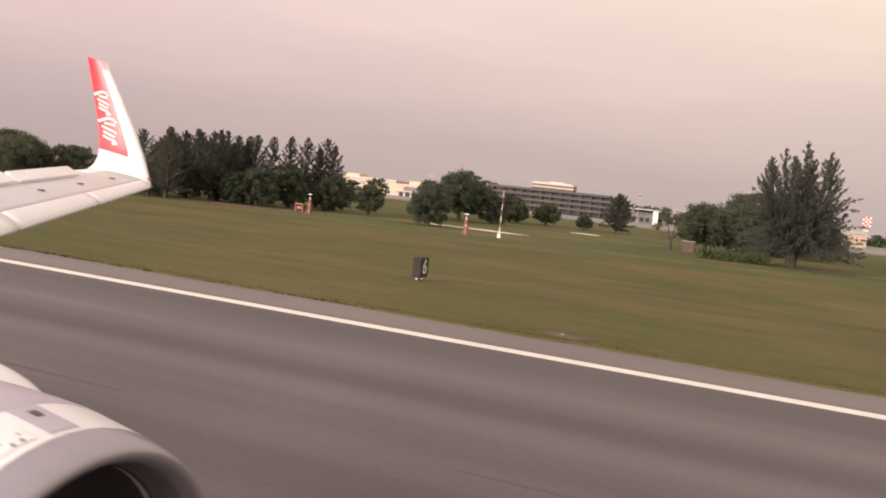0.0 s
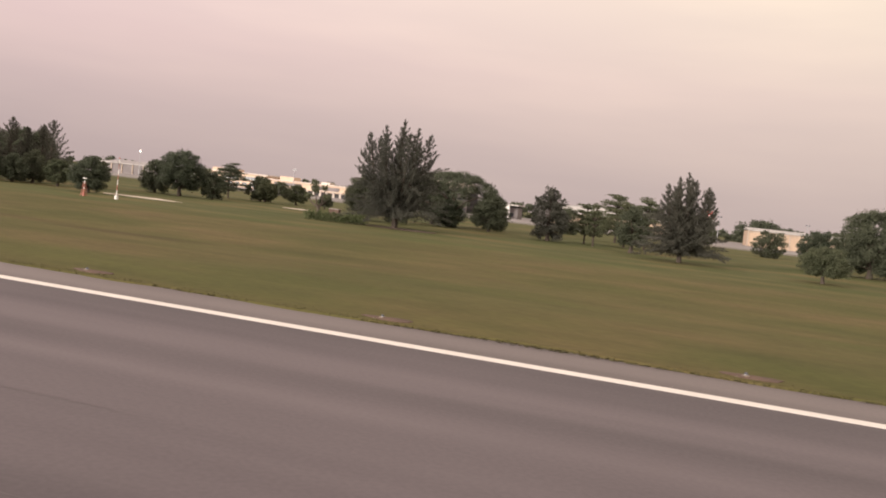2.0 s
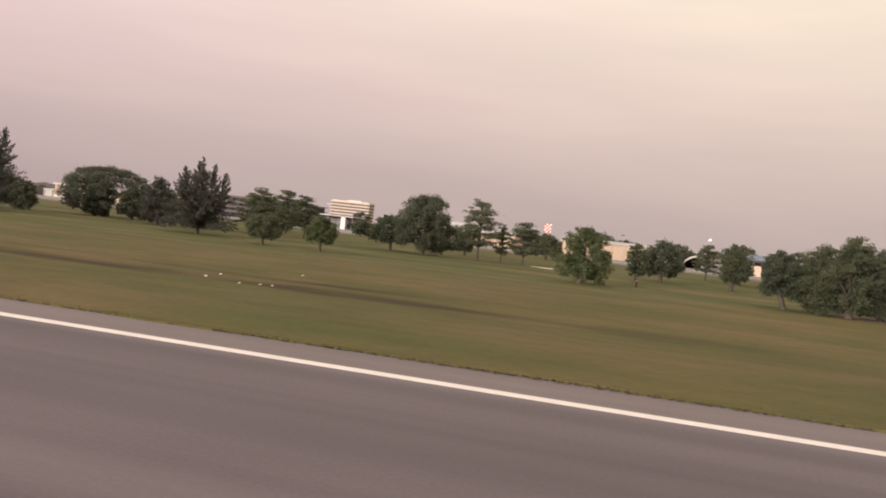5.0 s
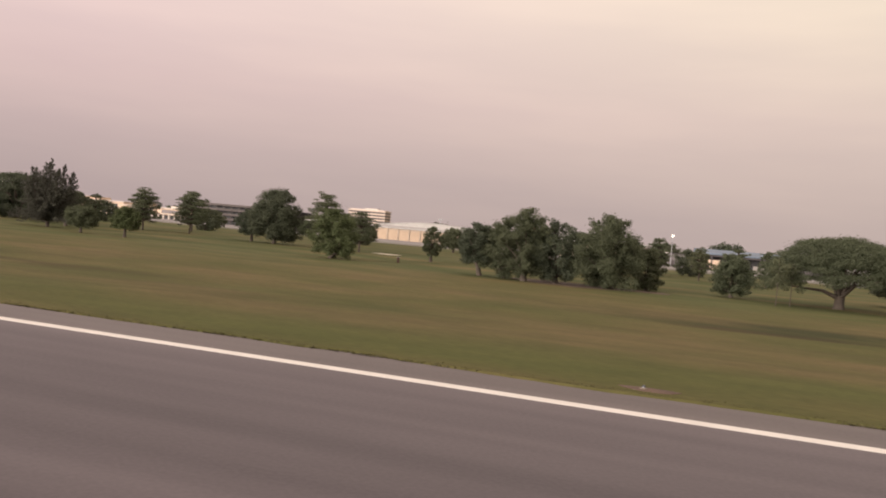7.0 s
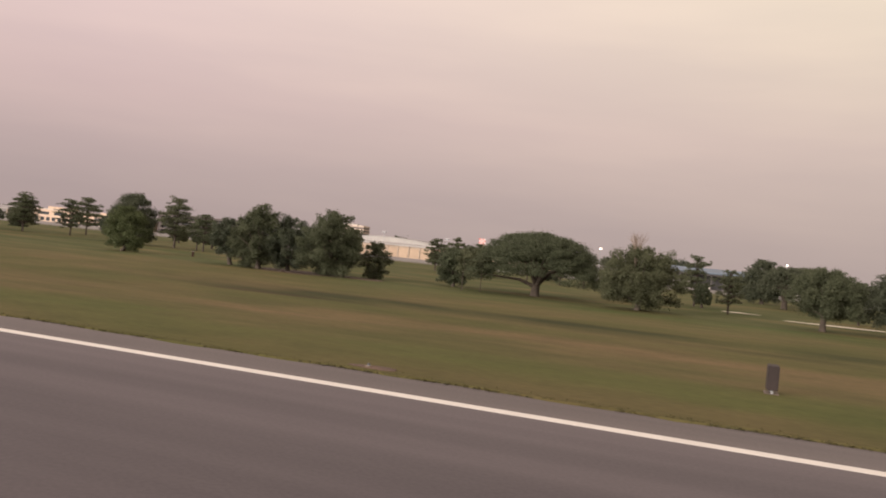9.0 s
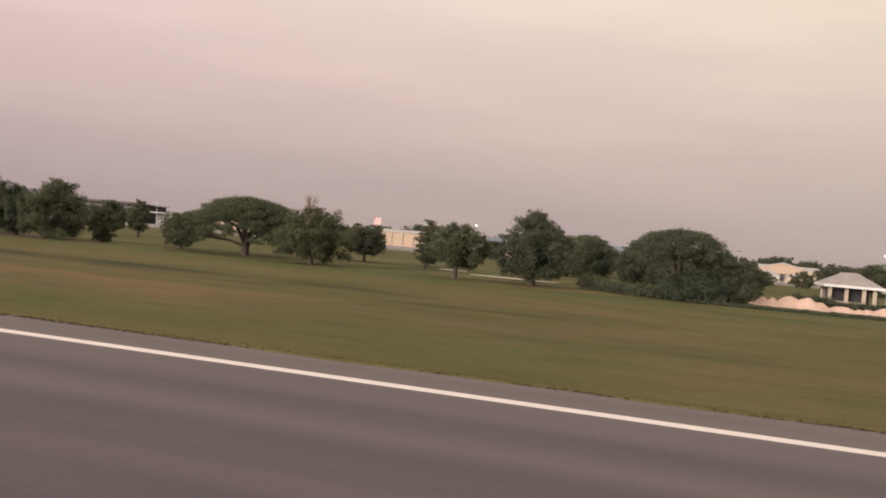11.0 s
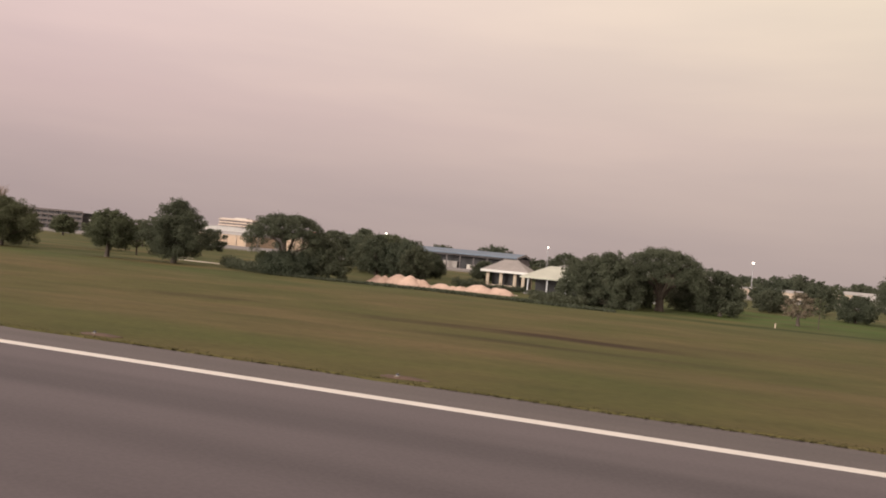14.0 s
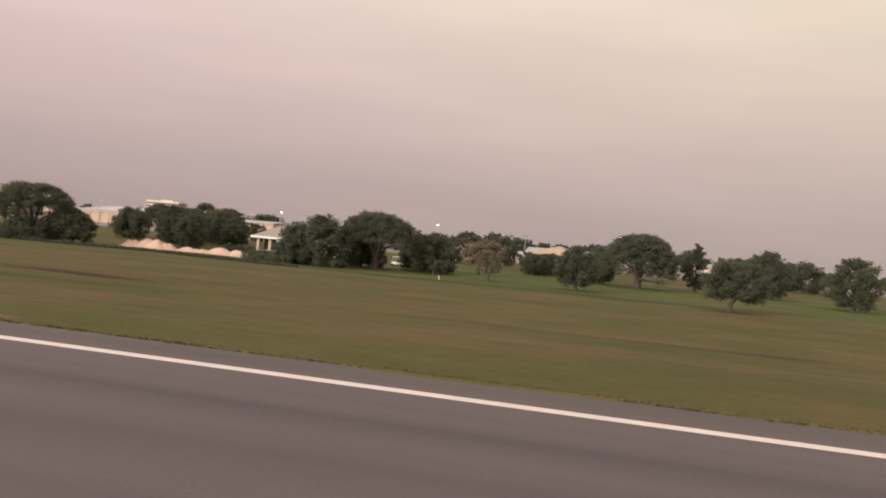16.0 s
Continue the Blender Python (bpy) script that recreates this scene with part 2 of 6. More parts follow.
BARK = surface("bark", (0.075, 0.058, 0.045), 0.9, vary=0.35, scale=1.5, fine=9, bumpy=0.8)
LEAF = foliage("leaf_green", (0.112, 0.128, 0.076), (0.142, 0.156, 0.093), 0.48)
LEAF_DEEP = foliage("leaf_deep_green", (0.100, 0.116, 0.078), (0.124, 0.140, 0.092), 0.48)
LEAF_LIGHT = foliage("leaf_light_green", (0.114, 0.136, 0.062), (0.146, 0.166, 0.080), 0.45)
NEEDLE = foliage("casuarina_needle", (0.112, 0.114, 0.094), (0.138, 0.138, 0.116), 0.48)
PETAL = foliage("pale_blossom", (0.15, 0.13, 0.09), (0.28, 0.22, 0.17))


# ---- mesh helpers ----
def quick_mesh(name, verts, faces, material, smooth=False):
    """A mesh from an array of places and an array of faces with equal corner counts."""
    me = bpy.data.meshes.new(name)
    v = np.asarray(verts, np.float32).reshape(-1, 3)
    f = np.asarray(faces, np.int32)
    me.vertices.add(len(v))
    me.vertices.foreach_set("co", v.ravel())
    me.loops.add(f.size)
    me.loops.foreach_set("vertex_index", f.ravel())
    me.polygons.add(len(f))
    me.polygons.foreach_set("loop_start", np.arange(0, f.size, f.shape[1], dtype=np.int32))
    if smooth:
        me.polygons.foreach_set("use_smooth", np.ones(len(f), bool))
    me.materials.append(material)
    me.update(calc_edges=True)
    return me


def holder(name, x, y, z, label, category, group="", turn=0.0, kind=""):
    ob = new(name)
    ob.empty_display_size = 0.3
    ob.matrix_basis = pose(x, y, z, 0, 0, turn)
    return tagged(ob, label, category, group, kind)


def part(name, bm, material, parent, label="", smooth=False):
    """One mesh object from a bmesh, under a thing or under a part."""
    me = bpy.data.meshes.new(name)
    bmesh.ops.recalc_face_normals(bm, faces=bm.faces)
    bm.to_mesh(me)
    bm.free()
    if smooth:
        for p in me.polygons:
            p.use_smooth = True
    me.materials.append(material)
    ob = new(name, me)
    ob.parent = parent
    return tagged(ob, label)


def part_mesh(name, me, parent, label=""):
    ob = new(name, me)
    ob.parent = parent
    return tagged(ob, label)


def box(x0, x1, y0, y1, z0, z1, bevel=0.0, bm=None):
    bm = bm or bmesh.new()
    made = bmesh.ops.create_cube(bm, size=1.0)["verts"]
    for v in made:
        v.co = Vector((x0 + (v.co.x + 0.5) * (x1 - x0), y0 + (v.co.y + 0.5) * (y1 - y0), z0 + (v.co.z + 0.5) * (z1 - z0)))
    if bevel:
        edges = list({e for v in made for e in v.link_edges})
        bmesh.ops.bevel(bm, geom=edges, offset=bevel, segments=1, affect="EDGES")
    return bm


def prism(points, axis_from, axis_to, along="y"):
    """A solid from an outline in the x-z plane (along y) or the y-z plane (along x)."""
    bm = bmesh.new()
    ends = []
    for s in (axis_from, axis_to):
        ends.append([bm.verts.new((a, s, b) if along == "y" else (s, a, b)) for a, b in points])
    bm.faces.new(ends[0])
    bm.faces.new(ends[1][::-1])
    n = len(points)
    for i in range(n):
        bm.faces.new((ends[0][i], ends[1][i], ends[1][(i + 1) % n], ends[0][(i + 1) % n]))
    return bm


def tube_arrays(path, radii, sides=6):
    """Places and faces of a tapered tube along a path."""
    path = [Vector(p) for p in path]
    verts, faces = [], []
    for i, p in enumerate(path):
        d = (path[min(i + 1, len(path) - 1)] - path[max(i - 1, 0)]).normalized()
        u = d.orthogonal().normalized()
        w = d.cross(u)
        for k in range(sides):
            a = 2 * math.pi * k / sides
            verts.append(p + (u * math.cos(a) + w * math.sin(a)) * radii[i])
    for i in range(len(path) - 1):
        for k in range(sides):
            a, b = i * sides + k, i * sides + (k + 1) % sides
            faces.append((a, b, b + sides, a + sides))
    return verts, faces


class Wood:
    """Collects trunk and limbs into one mesh."""

    def __init__(self):
        self.verts, self.faces = [], []

    def limb(self, path, radii, sides=6):
        v, f = tube_arrays(path, radii, sides)
        base = len(self.verts)
        self.verts += v
        self.faces += [tuple(i + base for i in q) for q in f]

    def mesh(self):
        return quick_mesh("trunk", [tuple(v) for v in self.verts], self.faces, BARK, True)


def leaf_cards(rng, centres, outward, length, width, spread=0.9):
    """Small pointed leaves (three corners each) at the given places, facing roughly outward."""
    n = len(centres)
    nrm = outward + rng.normal(0, spread, (n, 3))
    nrm /= np.linalg.norm(nrm, axis=1, keepdims=True) + 1e-9
    u = np.cross(nrm, rng.normal(0, 1, (n, 3)))
    u /= np.linalg.norm(u, axis=1, keepdims=True) + 1e-9
    w = np.cross(nrm, u)
    ln = length * rng.uniform(0.55, 1.4, (n, 1))
    wd = width * rng.uniform(0.6, 1.3, (n, 1))
    v = np.stack([centres - u * ln * 0.7 - w * wd, centres - u * ln * 0.7 + w * wd, centres + u * ln * 1.2], 1)
    return v.reshape(-1, 3), np.arange(3 * n).reshape(n, 3)


def clump_cloud(rng, clumps, per_area, length, width, stray=0.16):
    """Leaves in many flattened clumps, dense within and thinning outwards. clumps: rows of x, y, z, horizontal radius, vertical radius."""
    cs, outs = [], []
    for x, y, z, rh, rv, *share in clumps:
        n = max(24, int((share[0] if share else 1.0) * per_area * 4 * math.pi * rh * (rh + 2 * rv) / 3))
        d = rng.normal(0, 1, (n, 3))
        d /= np.linalg.norm(d, axis=1, keepdims=True)
        wob = 1 + 0.20 * np.sin(d[:, :1] * 5 + x) * np.cos(d[:, 1:2] * 4 + y) + 0.16 * np.sin(d[:, :1] * 11 + y) * np.sin(d[:, 2:] * 9 + x)
        r = (0.46 + 0.56 * rng.random((n, 1)) ** 0.8) * wob + np.where(rng.random((n, 1)) < stray, np.abs(rng.normal(0, 0.30, (n, 1))), 0)
        cs.append(np.array((x, y, z)) + d * r * np.array((rh, rh, rv)))
        outs.append(d * 0.8 + np.array((0, 0, 0.30)))
    return leaf_cards(rng, np.concatenate(cs), np.concatenate(outs), length, width)

def finish_tree(name, wood, verts, faces, leaf, x, y, label, category="tree", group="", turn=0.0):
    top = holder(name, x, y, GROUND_Z, label, category, group, turn)
    part_mesh("trunk", wood.mesh(), top)
    part_mesh("crown", quick_mesh("crown", verts, faces, leaf), top)
    return top


SEEDS = iter(range(11, 4000))


def with_hearts(rng, v, hearts, count=16):
    """Adds the larger inner leaves that close a bough, each bough: x, y, z and radius."""
    b = np.repeat(np.array(hearts), count, 0)
    d = rng.normal(0, 1, (len(b), 3))
    d /= np.linalg.norm(d, axis=1, keepdims=True)
    inner, _ = leaf_cards(rng, b[:, :3] + d * b[:, 3:] * rng.random((len(b), 1)) ** 0.5, d, b[:, 3:] * 0.5, b[:, 3:] * 0.34)
    v = np.concatenate([v, inner])
    return v, np.arange(len(v)).reshape(-1, 3)


PROFILES = {
    "round": ((0.0, 0.55), (0.12, 0.82), (0.35, 1.0), (0.6, 0.93), (0.8, 0.70), (0.93, 0.42), (1.0, 0.16)),
    "dome": ((0.0, 0.78), (0.10, 0.95), (0.30, 1.0), (0.55, 0.88), (0.75, 0.68), (0.90, 0.44), (1.0, 0.14)),
    "egg": ((0.0, 0.45), (0.15, 0.80), (0.35, 1.0), (0.55, 0.84), (0.75, 0.58), (0.90, 0.32), (1.0, 0.12)),
    "cap": ((0.0, 0.60), (0.15, 0.92), (0.40, 1.0), (0.65, 0.92), (0.85, 0.66), (0.95, 0.42), (1.0, 0.20)),
}


def round_tree(x, y, h, w, label="dark green broadleaf tree with rounded crown on grass", leaf=None, low=0.22, dense=9.0, lobes=44, lean=0.0, shape="round", rugged=0.14):
    """A broadleaf tree: short trunk, forked limbs and a full crown of leafy boughs along an uneven outline."""
    rng = np.random.default_rng(next(SEEDS))
    wood, clumps, hearts = Wood(), [], []
    r = w * 0.5
    fork = h * (low * 0.7 + 0.06)
    wood.limb([(0, 0, -0.3), (0, 0, 0.15), (lean * 0.3 + rng.normal(0, 0.05), rng.normal(0, 0.05), fork * 0.6), (lean, 0, fork)],
              [h * 0.06 + 0.08, h * 0.045 + 0.06, h * 0.036 + 0.05, h * 0.032 + 0.04], 8)
    z0 = h * low * 0.8
    tall = h * 0.97 - z0
    rows = PROFILES[shape]
    at, out = [p[0] for p in rows], [p[1] for p in rows]
    phase = rng.uniform(0, 6.28, 4)
    for k in range(lobes):
        s = min(0.985, max(0.02, (k + 0.5) / lobes + rng.normal(0, 0.03)))
        a = k * 2.39996 + rng.normal(0, 0.22)
        uneven = 1 + rugged * (math.sin(2 * a + phase[0] + 3 * s) * 0.55 + math.sin(3 * a + phase[1] - 4 * s) * 0.45 + 0.5 * math.sin(5 * a + phase[2] + 7 * s)) + rng.normal(0, 0.04)
        reach = r * float(np.interp(s, at, out)) * uneven
        cr = r * rng.uniform(0.22, 0.34) * (1.0 if s < 0.85 else 0.8)
        d = max(0.0, reach - cr * 0.62)
        z = z0 + tall * s + tall * 0.045 * math.sin(2 * a + phase[3])
        z = min(max(z, z0 + cr * 0.3), h - cr * 0.45)
        p = (lean + math.cos(a) * d, math.sin(a) * d, z)
        clumps.append((*p, cr, cr * rng.uniform(0.66, 0.9)))
        hearts.append((*p, cr * 0.58))
        hearts.append((lean + math.cos(a) * d * 0.55, math.sin(a) * d * 0.55, z0 + (z - z0) * 0.9 + tall * 0.04, cr * 0.55))
        for j in range(2):
            t = rng.uniform(-0.8, 0.8)
            sr = cr * rng.uniform(0.32, 0.52)
            clumps.append((p[0] + math.cos(a + t) * cr * 0.8, p[1] + math.sin(a + t) * cr * 0.8, p[2] + cr * rng.uniform(-0.5, 0.65), sr, sr * rng.uniform(0.6, 0.9)))
        if k % 4 == 0:
            mid = (lean + math.cos(a) * d * 0.4, math.sin(a) * d * 0.4, fork + (z - fork) * 0.55)
            wood.limb([(lean, 0, fork * 0.92), mid, p], [h * 0.016 + 0.02, h * 0.010 + 0.015, 0.02], 5)
    for s, f in ((0.26, 0.62), (0.52, 0.60), (0.76, 0.40)):
        clumps.append((lean, 0, z0 + tall * s, r * f, tall * 0.22, 0.7))
    size = 0.00100 * y
    v, f = clump_cloud(rng, clumps, dense * 2.2 * (119.0 / y) ** 2, size, size * 0.6, 0.06)
    v, f = with_hearts(rng, v, hearts, 20)
    return finish_tree("broadleaf_tree", wood, v, f, leaf or LEAF, x, y, label, "tree", "trees on the airfield grass", 0)


def rain_tree(x, y, h, w, label="wide umbrella-shaped rain tree with spreading limbs", leaf=None, dense=9.0, gaps=0.0, base=0.5, under=1.0):
    """A rain tree: stout trunk, fanned limbs and a dome of foliage with drooping edges, open below."""
    rng = np.random.default_rng(next(SEEDS))
    wood, clumps = Wood(), []
    r = w / 2
    fork = h * 0.18
    wood.limb([(0, 0, -0.3), (0, 0, 0.2), (0, 0, fork * 0.6), (0, 0, fork)], [h * 0.10, h * 0.075, h * 0.065, h * 0.07], 9)
    n = int(70 + w * 3.2)
    for k in range(n):
        rr = math.sqrt((k + 0.5) / n)
        a = k * 2.399963 + rng.normal(0, 0.05)
        dome = math.sqrt(max(0.0, 1 - (rr * 0.985) ** 2.3))
        droop = h * 0.16 * max(0.0, rr - 0.72) / 0.28 * (0.5 + 0.5 * math.sin(a * 2 + x))
        z = h * (base + (0.94 - base) * dome) + rng.normal(0, 0.022) * h - droop
        p = (math.cos(a) * rr * r * 0.93, math.sin(a) * rr * r * 0.93, z)
        if rng.random() < gaps:
            continue
        clumps.append((*p, w * rng.uniform(0.045, 0.08), h * rng.uniform(0.04, 0.075)))
        if rr < 0.92 and rng.random() < under:
            clumps.append((p[0] * 0.96, p[1] * 0.96, z - h * rng.uniform(0.08, 0.34 * (1 - 0.45 * rr)), w * 0.055, h * 0.055))
        if 0.30 < rr < 0.95 and k % 2 and rng.random() < under:
            clumps.append((p[0] * 0.98, p[1] * 0.98, max(h * 0.27, z - h * rng.uniform(0.18, 0.42) * (1.15 - rr)), w * 0.05, h * 0.05))
        if k % 15 == 0 and rr > 0.25:
            q = (p[0] * 0.26, p[1] * 0.26, fork + (z - fork) * 0.58)
            s = (p[0] * 0.75, p[1] * 0.75, fork + (z - fork) * 0.92)
            wood.limb([(0, 0, fork * 0.8), q, s, p], [h * 0.034, h * 0.022, h * 0.010, 0.03], 6)
    size = 0.00095 * y
    v, f = clump_cloud(rng, clumps, dense * 3.4 * (119.0 / y) ** 2, size, size * 0.6)
    return finish_tree("rain_tree", wood, v, f, leaf or LEAF, x, y, label, "tree", "", 0)


def tier_tree(x, y, h, w, label="slender tree with open layered foliage", leaf=None, tiers=6, dense=5.5):
    """A tree with a straight stem and airy, nearly level layers of leaves under a flattened top."""
    rng = np.random.default_rng(next(SEEDS))
    wood, clumps = Wood(), []
    wood.limb([(0, 0, -0.3), (0, 0, 0.1), (rng.normal(0, 0.15), 0, h * 0.5), (0, 0, h * 0.95)], [h * 0.026 + 0.05, h * 0.02 + 0.04, h * 0.014 + 0.03, 0.03], 7)
    for k in range(tiers):
        s = k / (tiers - 1)
        z = h * (0.30 + 0.63 * s)
        reach = w * 0.54 * (0.82 + 0.75 * s - 1.25 * s * s) * rng.uniform(0.80, 1.18)
        arms = 11 if s < 0.9 else 6
        for j in range(arms):
            a = 2 * math.pi * (j + 0.37 * k) / arms + rng.normal(0, 0.3)
            d = reach * rng.uniform(0.25, 0.95)
            p = (math.cos(a) * d, math.sin(a) * d, z + rng.normal(0, 0.025) * h)
            clumps.append((*p, w * rng.uniform(0.11, 0.19), h * rng.uniform(0.022, 0.040)))
            o = rng.normal(0, 0.07, 2) * w
            clumps.append((p[0] + o[0], p[1] + o[1], p[2] + rng.normal(0, 0.03) * h, w * rng.uniform(0.05, 0.09), h * rng.uniform(0.018, 0.032)))
            wood.limb([(0, 0, z - h * 0.09), (p[0] * 0.5, p[1] * 0.5, z - h * 0.02), p], [0.09, 0.06, 0.02], 5)
    size = 0.00095 * y
    v, f = clump_cloud(rng, clumps, dense * 3.9 * (119.0 / y) ** 2, size, size * 0.6, 0.12)
    return finish_tree("layered_tree", wood, v, f, leaf or LEAF, x, y, label, "tree", "trees on the airfield grass", 0)


def casuarina(x, y, h, w, leaders=1, label="tall feathery casuarina with upswept branches on grass", cards=11000, low=0.05):
    """A casuarina: one or several upright leaders, each clothed in feathery sprays that shorten to a pointed top, over a wide skirt."""
    rng = np.random.default_rng(next(SEEDS))
    wood = Wood()
    thick, r = h * 0.030, w * 0.5
    wood.limb([(0, 0, -0.3), (0, 0, 0.2), (0.02 * w, 0, h * 0.3), (0, 0, h * 0.6)], [thick * 1.3, thick, thick * 0.75, thick * 0.4], 8)
    turn = rng.uniform(0, 6.28)
    boughs = []
    for j in range(leaders):
        a = turn + j * 2.39996
        out = r * 0.62 * math.sqrt(j / leaders)
        side = Vector((math.cos(a), math.sin(a), 0))
        top = h * (1.0 - 0.34 * (out / r) ** 1.6) * (rng.uniform(0.90, 1.0) if j else 1.0)
        start = h * (low + 0.05)
        mid = side * out * 0.8 + Vector((0, 0, h * 0.42))
        tip = side * out * 1.1 + Vector((0, 0, top))
        wood.limb([(0, 0, start), mid, tip], [thick * 0.5, thick * 0.32, 0.015], 5)
        boughs.append((mid.lerp(tip, 0.45), mid.lerp(tip, 0.75), tip, 0.16 + 0.012 * w))
        span = r * (0.52 if leaders > 1 else 0.85)
        n = 46 if leaders > 1 else 64
        for k in range(n):
            u = (k + rng.random()) / n
            p = Vector((0, 0, start)).lerp(mid, u / 0.4) if u < 0.4 else mid.lerp(tip, (u - 0.4) / 0.6)
            reach = span * min(1.0, 1.35 * (1 - u) ** (1.05 if leaders > 1 else 0.8)) * rng.uniform(0.55, 1.1) + 0.12
            b = k * 2.39996 + rng.normal(0, 0.3)
            if leaders > 1 and u < 0.75 and rng.random() < 0.5:
                b = a + rng.normal(0, 0.7)
            rise = 0.25 + 0.95 * u + rng.normal(0, 0.10)
            go = Vector((math.cos(b), math.sin(b), 0))
            boughs.append((p, p + go * reach * 0.6 + Vector((0, 0, reach * rise * 0.30)), p + go * reach + Vector((0, 0, reach * rise)), 0.10 + 0.17 * reach))
    for k in range(90 if leaders > 1 else 14):
        b = k * 2.39996
        up = rng.random() ** 1.3
        reach = r * rng.uniform(0.70, 1.15) * (1.0 - 0.22 * up)
        z = h * (low + 0.44 * up)
        go = Vector((math.cos(b), math.sin(b), 0))
        p = Vector((0, 0, z + 0.04 * h))
        boughs.append((p, go * reach * 0.55 + Vector((0, 0, z + 0.05 * h)), go * reach + Vector((0, 0, z + h * rng.uniform(-0.02, 0.08 + 0.08 * up))), 0.12 + 0.11 * reach))
    pts, ways = [], []
    total = sum((c - a).length + 0.5 for a, b, c, e in boughs)
    for k, (p0, p1, p2, wide) in enumerate(boughs):
        if k % 3 == 0:
            wood.limb([p0, p1, p2], [0.035 + 0.002 * h, 0.03, 0.008], 4)
        span = (p2 - p0).length
        m = max(8, int(cards * (span + 0.5) / total))
        t = (0.05 + 1.0 * rng.random(m) ** 0.8)[:, None]
        A, B, C = np.array(p0), np.array(p1), np.array(p2)
        root = A * (1 - t) ** 2 + B * 2 * t * (1 - t) + C * t * t
        way = (B - A) * 2 * (1 - t) + (C - B) * 2 * t
        way /= np.linalg.norm(way, axis=1, keepdims=True) + 1e-9
        # whole sprays stand off the bough, shorter towards its tip
        twigs = max(7, int(span * 9))
        kick = rng.normal(0, 1.0, (twigs, 3)) + np.array((0, 0, 0.2))
        kick /= np.linalg.norm(kick, axis=1, keepdims=True)
        pick = np.clip((t[:, 0] * twigs).astype(int), 0, twigs - 1)
        pts.append(root + kick[pick] * wide * np.clip(1.12 - t, 0.05, 1) ** 0.8 * rng.random((m, 1)) ** 0.7 + rng.normal(0, 0.04, (m, 3)))
        ways.append(way * 0.8 + kick[pick] * 0.7 + np.array((0, 0, 0.12)))
    c = np.concatenate(pts)
    d = np.concatenate(ways) + rng.normal(0, 0.5, c.shape)
    d /= np.linalg.norm(d, axis=1, keepdims=True)
    side = np.cross(d, rng.normal(0, 1, c.shape))
    side /= np.linalg.norm(side, axis=1, keepdims=True) + 1e-9
    ln = rng.uniform(0.20, 0.46, (len(c), 1)) * (0.6 + 0.003 * y)
    wd = rng.uniform(0.026, 0.050, (len(c), 1)) * (0.6 + 0.003 * y)
    v = np.stack([c - side * wd, c + side * wd, c + d * ln], 1).reshape(-1, 3)
    return finish_tree("casuarina_tree", wood, v, np.arange(len(v)).reshape(-1, 3), NEEDLE, x, y, label, "tree", "casuarinas on the airfield grass", rng.uniform(0, 360))


def sapling(x, y, h, w, label="young thin tree with sparse leaves", leaf=None):
    rng = np.random.default_rng(next(SEEDS))
    wood, clumps = Wood(), []
    wood.limb([(0, 0, -0.2), (0.03, 0, h * 0.4), (0, 0, h * 0.95)], [0.07, 0.05, 0.02], 6)
    for k in range(7):
        a, z = k * 2.4, h * (0.4 + 0.08 * k)
        d = w * 0.28 * rng.uniform(0.4, 1.1)
        p = (math.cos(a) * d, math.sin(a) * d, z)
        wood.limb([(0, 0, z - 0.3), p], [0.03, 0.012], 4)
        clumps.append((*p, w * 0.2, h * 0.075))
    v, f = clump_cloud(rng, clumps, 14.0, 0.19, 0.11)
    return finish_tree("sapling", wood, v, f, leaf or LEAF, x, y, label, "tree", "", 0)


def palm_tree(x, y, h, w, label="palm tree with arching fronds"):
    rng = np.random.default_rng(next(SEEDS))
    wood = Wood()
    wood.limb([(0, 0, -0.3), (0.05, 0, h * 0.4), (0.1, 0, h * 0.72)], [0.22, 0.16, 0.13], 8)
    vs = []
    for k in range(16):
        a, up = k * 2.399, rng.uniform(0.1, 1.0)
        out = Vector((math.cos(a), math.sin(a), 0))
        side = Vector((-math.sin(a), math.cos(a), 0))
        for s in np.linspace(0.08, 1, 22):
            p = Vector((0.1, 0, h * 0.72)) + out * (w * 0.5 * s) + Vector((0, 0, h * 0.26 * (up * s * 1.6 - 1.25 * s * s)))
            for sg in (-1, 1):
                tip = p + side * (sg * 0.55 * (1.1 - s * 0.7)) + out * 0.25 - Vector((0, 0, 0.22))
                vs += [p, p + out * 0.10, tip, p - out * 0.04]
    return finish_tree("palm_tree", wood, [tuple(v) for v in vs], np.arange(len(vs)).reshape(-1, 4), LEAF, x, y, label, "tree", "", 0)


def hedge(x0, y0, x1, y1, h, w, label="low clipped hedge on grass", leaf=None):
    """A hedge or shrub belt as a row of overlapping leafy clumps on short stems."""
    rng = np.random.default_rng(next(SEEDS))
    a, b = Vector((x0, y0, 0)), Vector((x1, y1, 0))
    n = max(3, int((b - a).length / (w * 0.5)))
    clumps = []
    for k in range(n + 1):
        p = a.lerp(b, k / n) - a
        s = rng.uniform(0.75, 1.1)
        clumps.append((p.x, p.y + rng.normal(0, w * 0.1), h * 0.5 * s, w * 0.55, h * 0.5 * s))
    v, f = clump_cloud(rng, clumps, 26.0, 0.16, 0.10)
    top = holder("hedge", x0, y0, GROUND_Z, label, "hedge")
    part_mesh("leaves", quick_mesh("leaves", v, f, leaf or LEAF_DEEP), top)
    return top

# ---- the large structure: ground, runway, apron ----
def ground_height(y):
    """The grass falls away from the runway's edge to the level of the park beyond."""
    if y < 25.62:
        return -0.25
    s = min(1.0, max(0.0, (y - 25.6) / 34.0))
    return 0.04 + (GROUND_Z - 0.04) * (s * s * (3 - 2 * s))


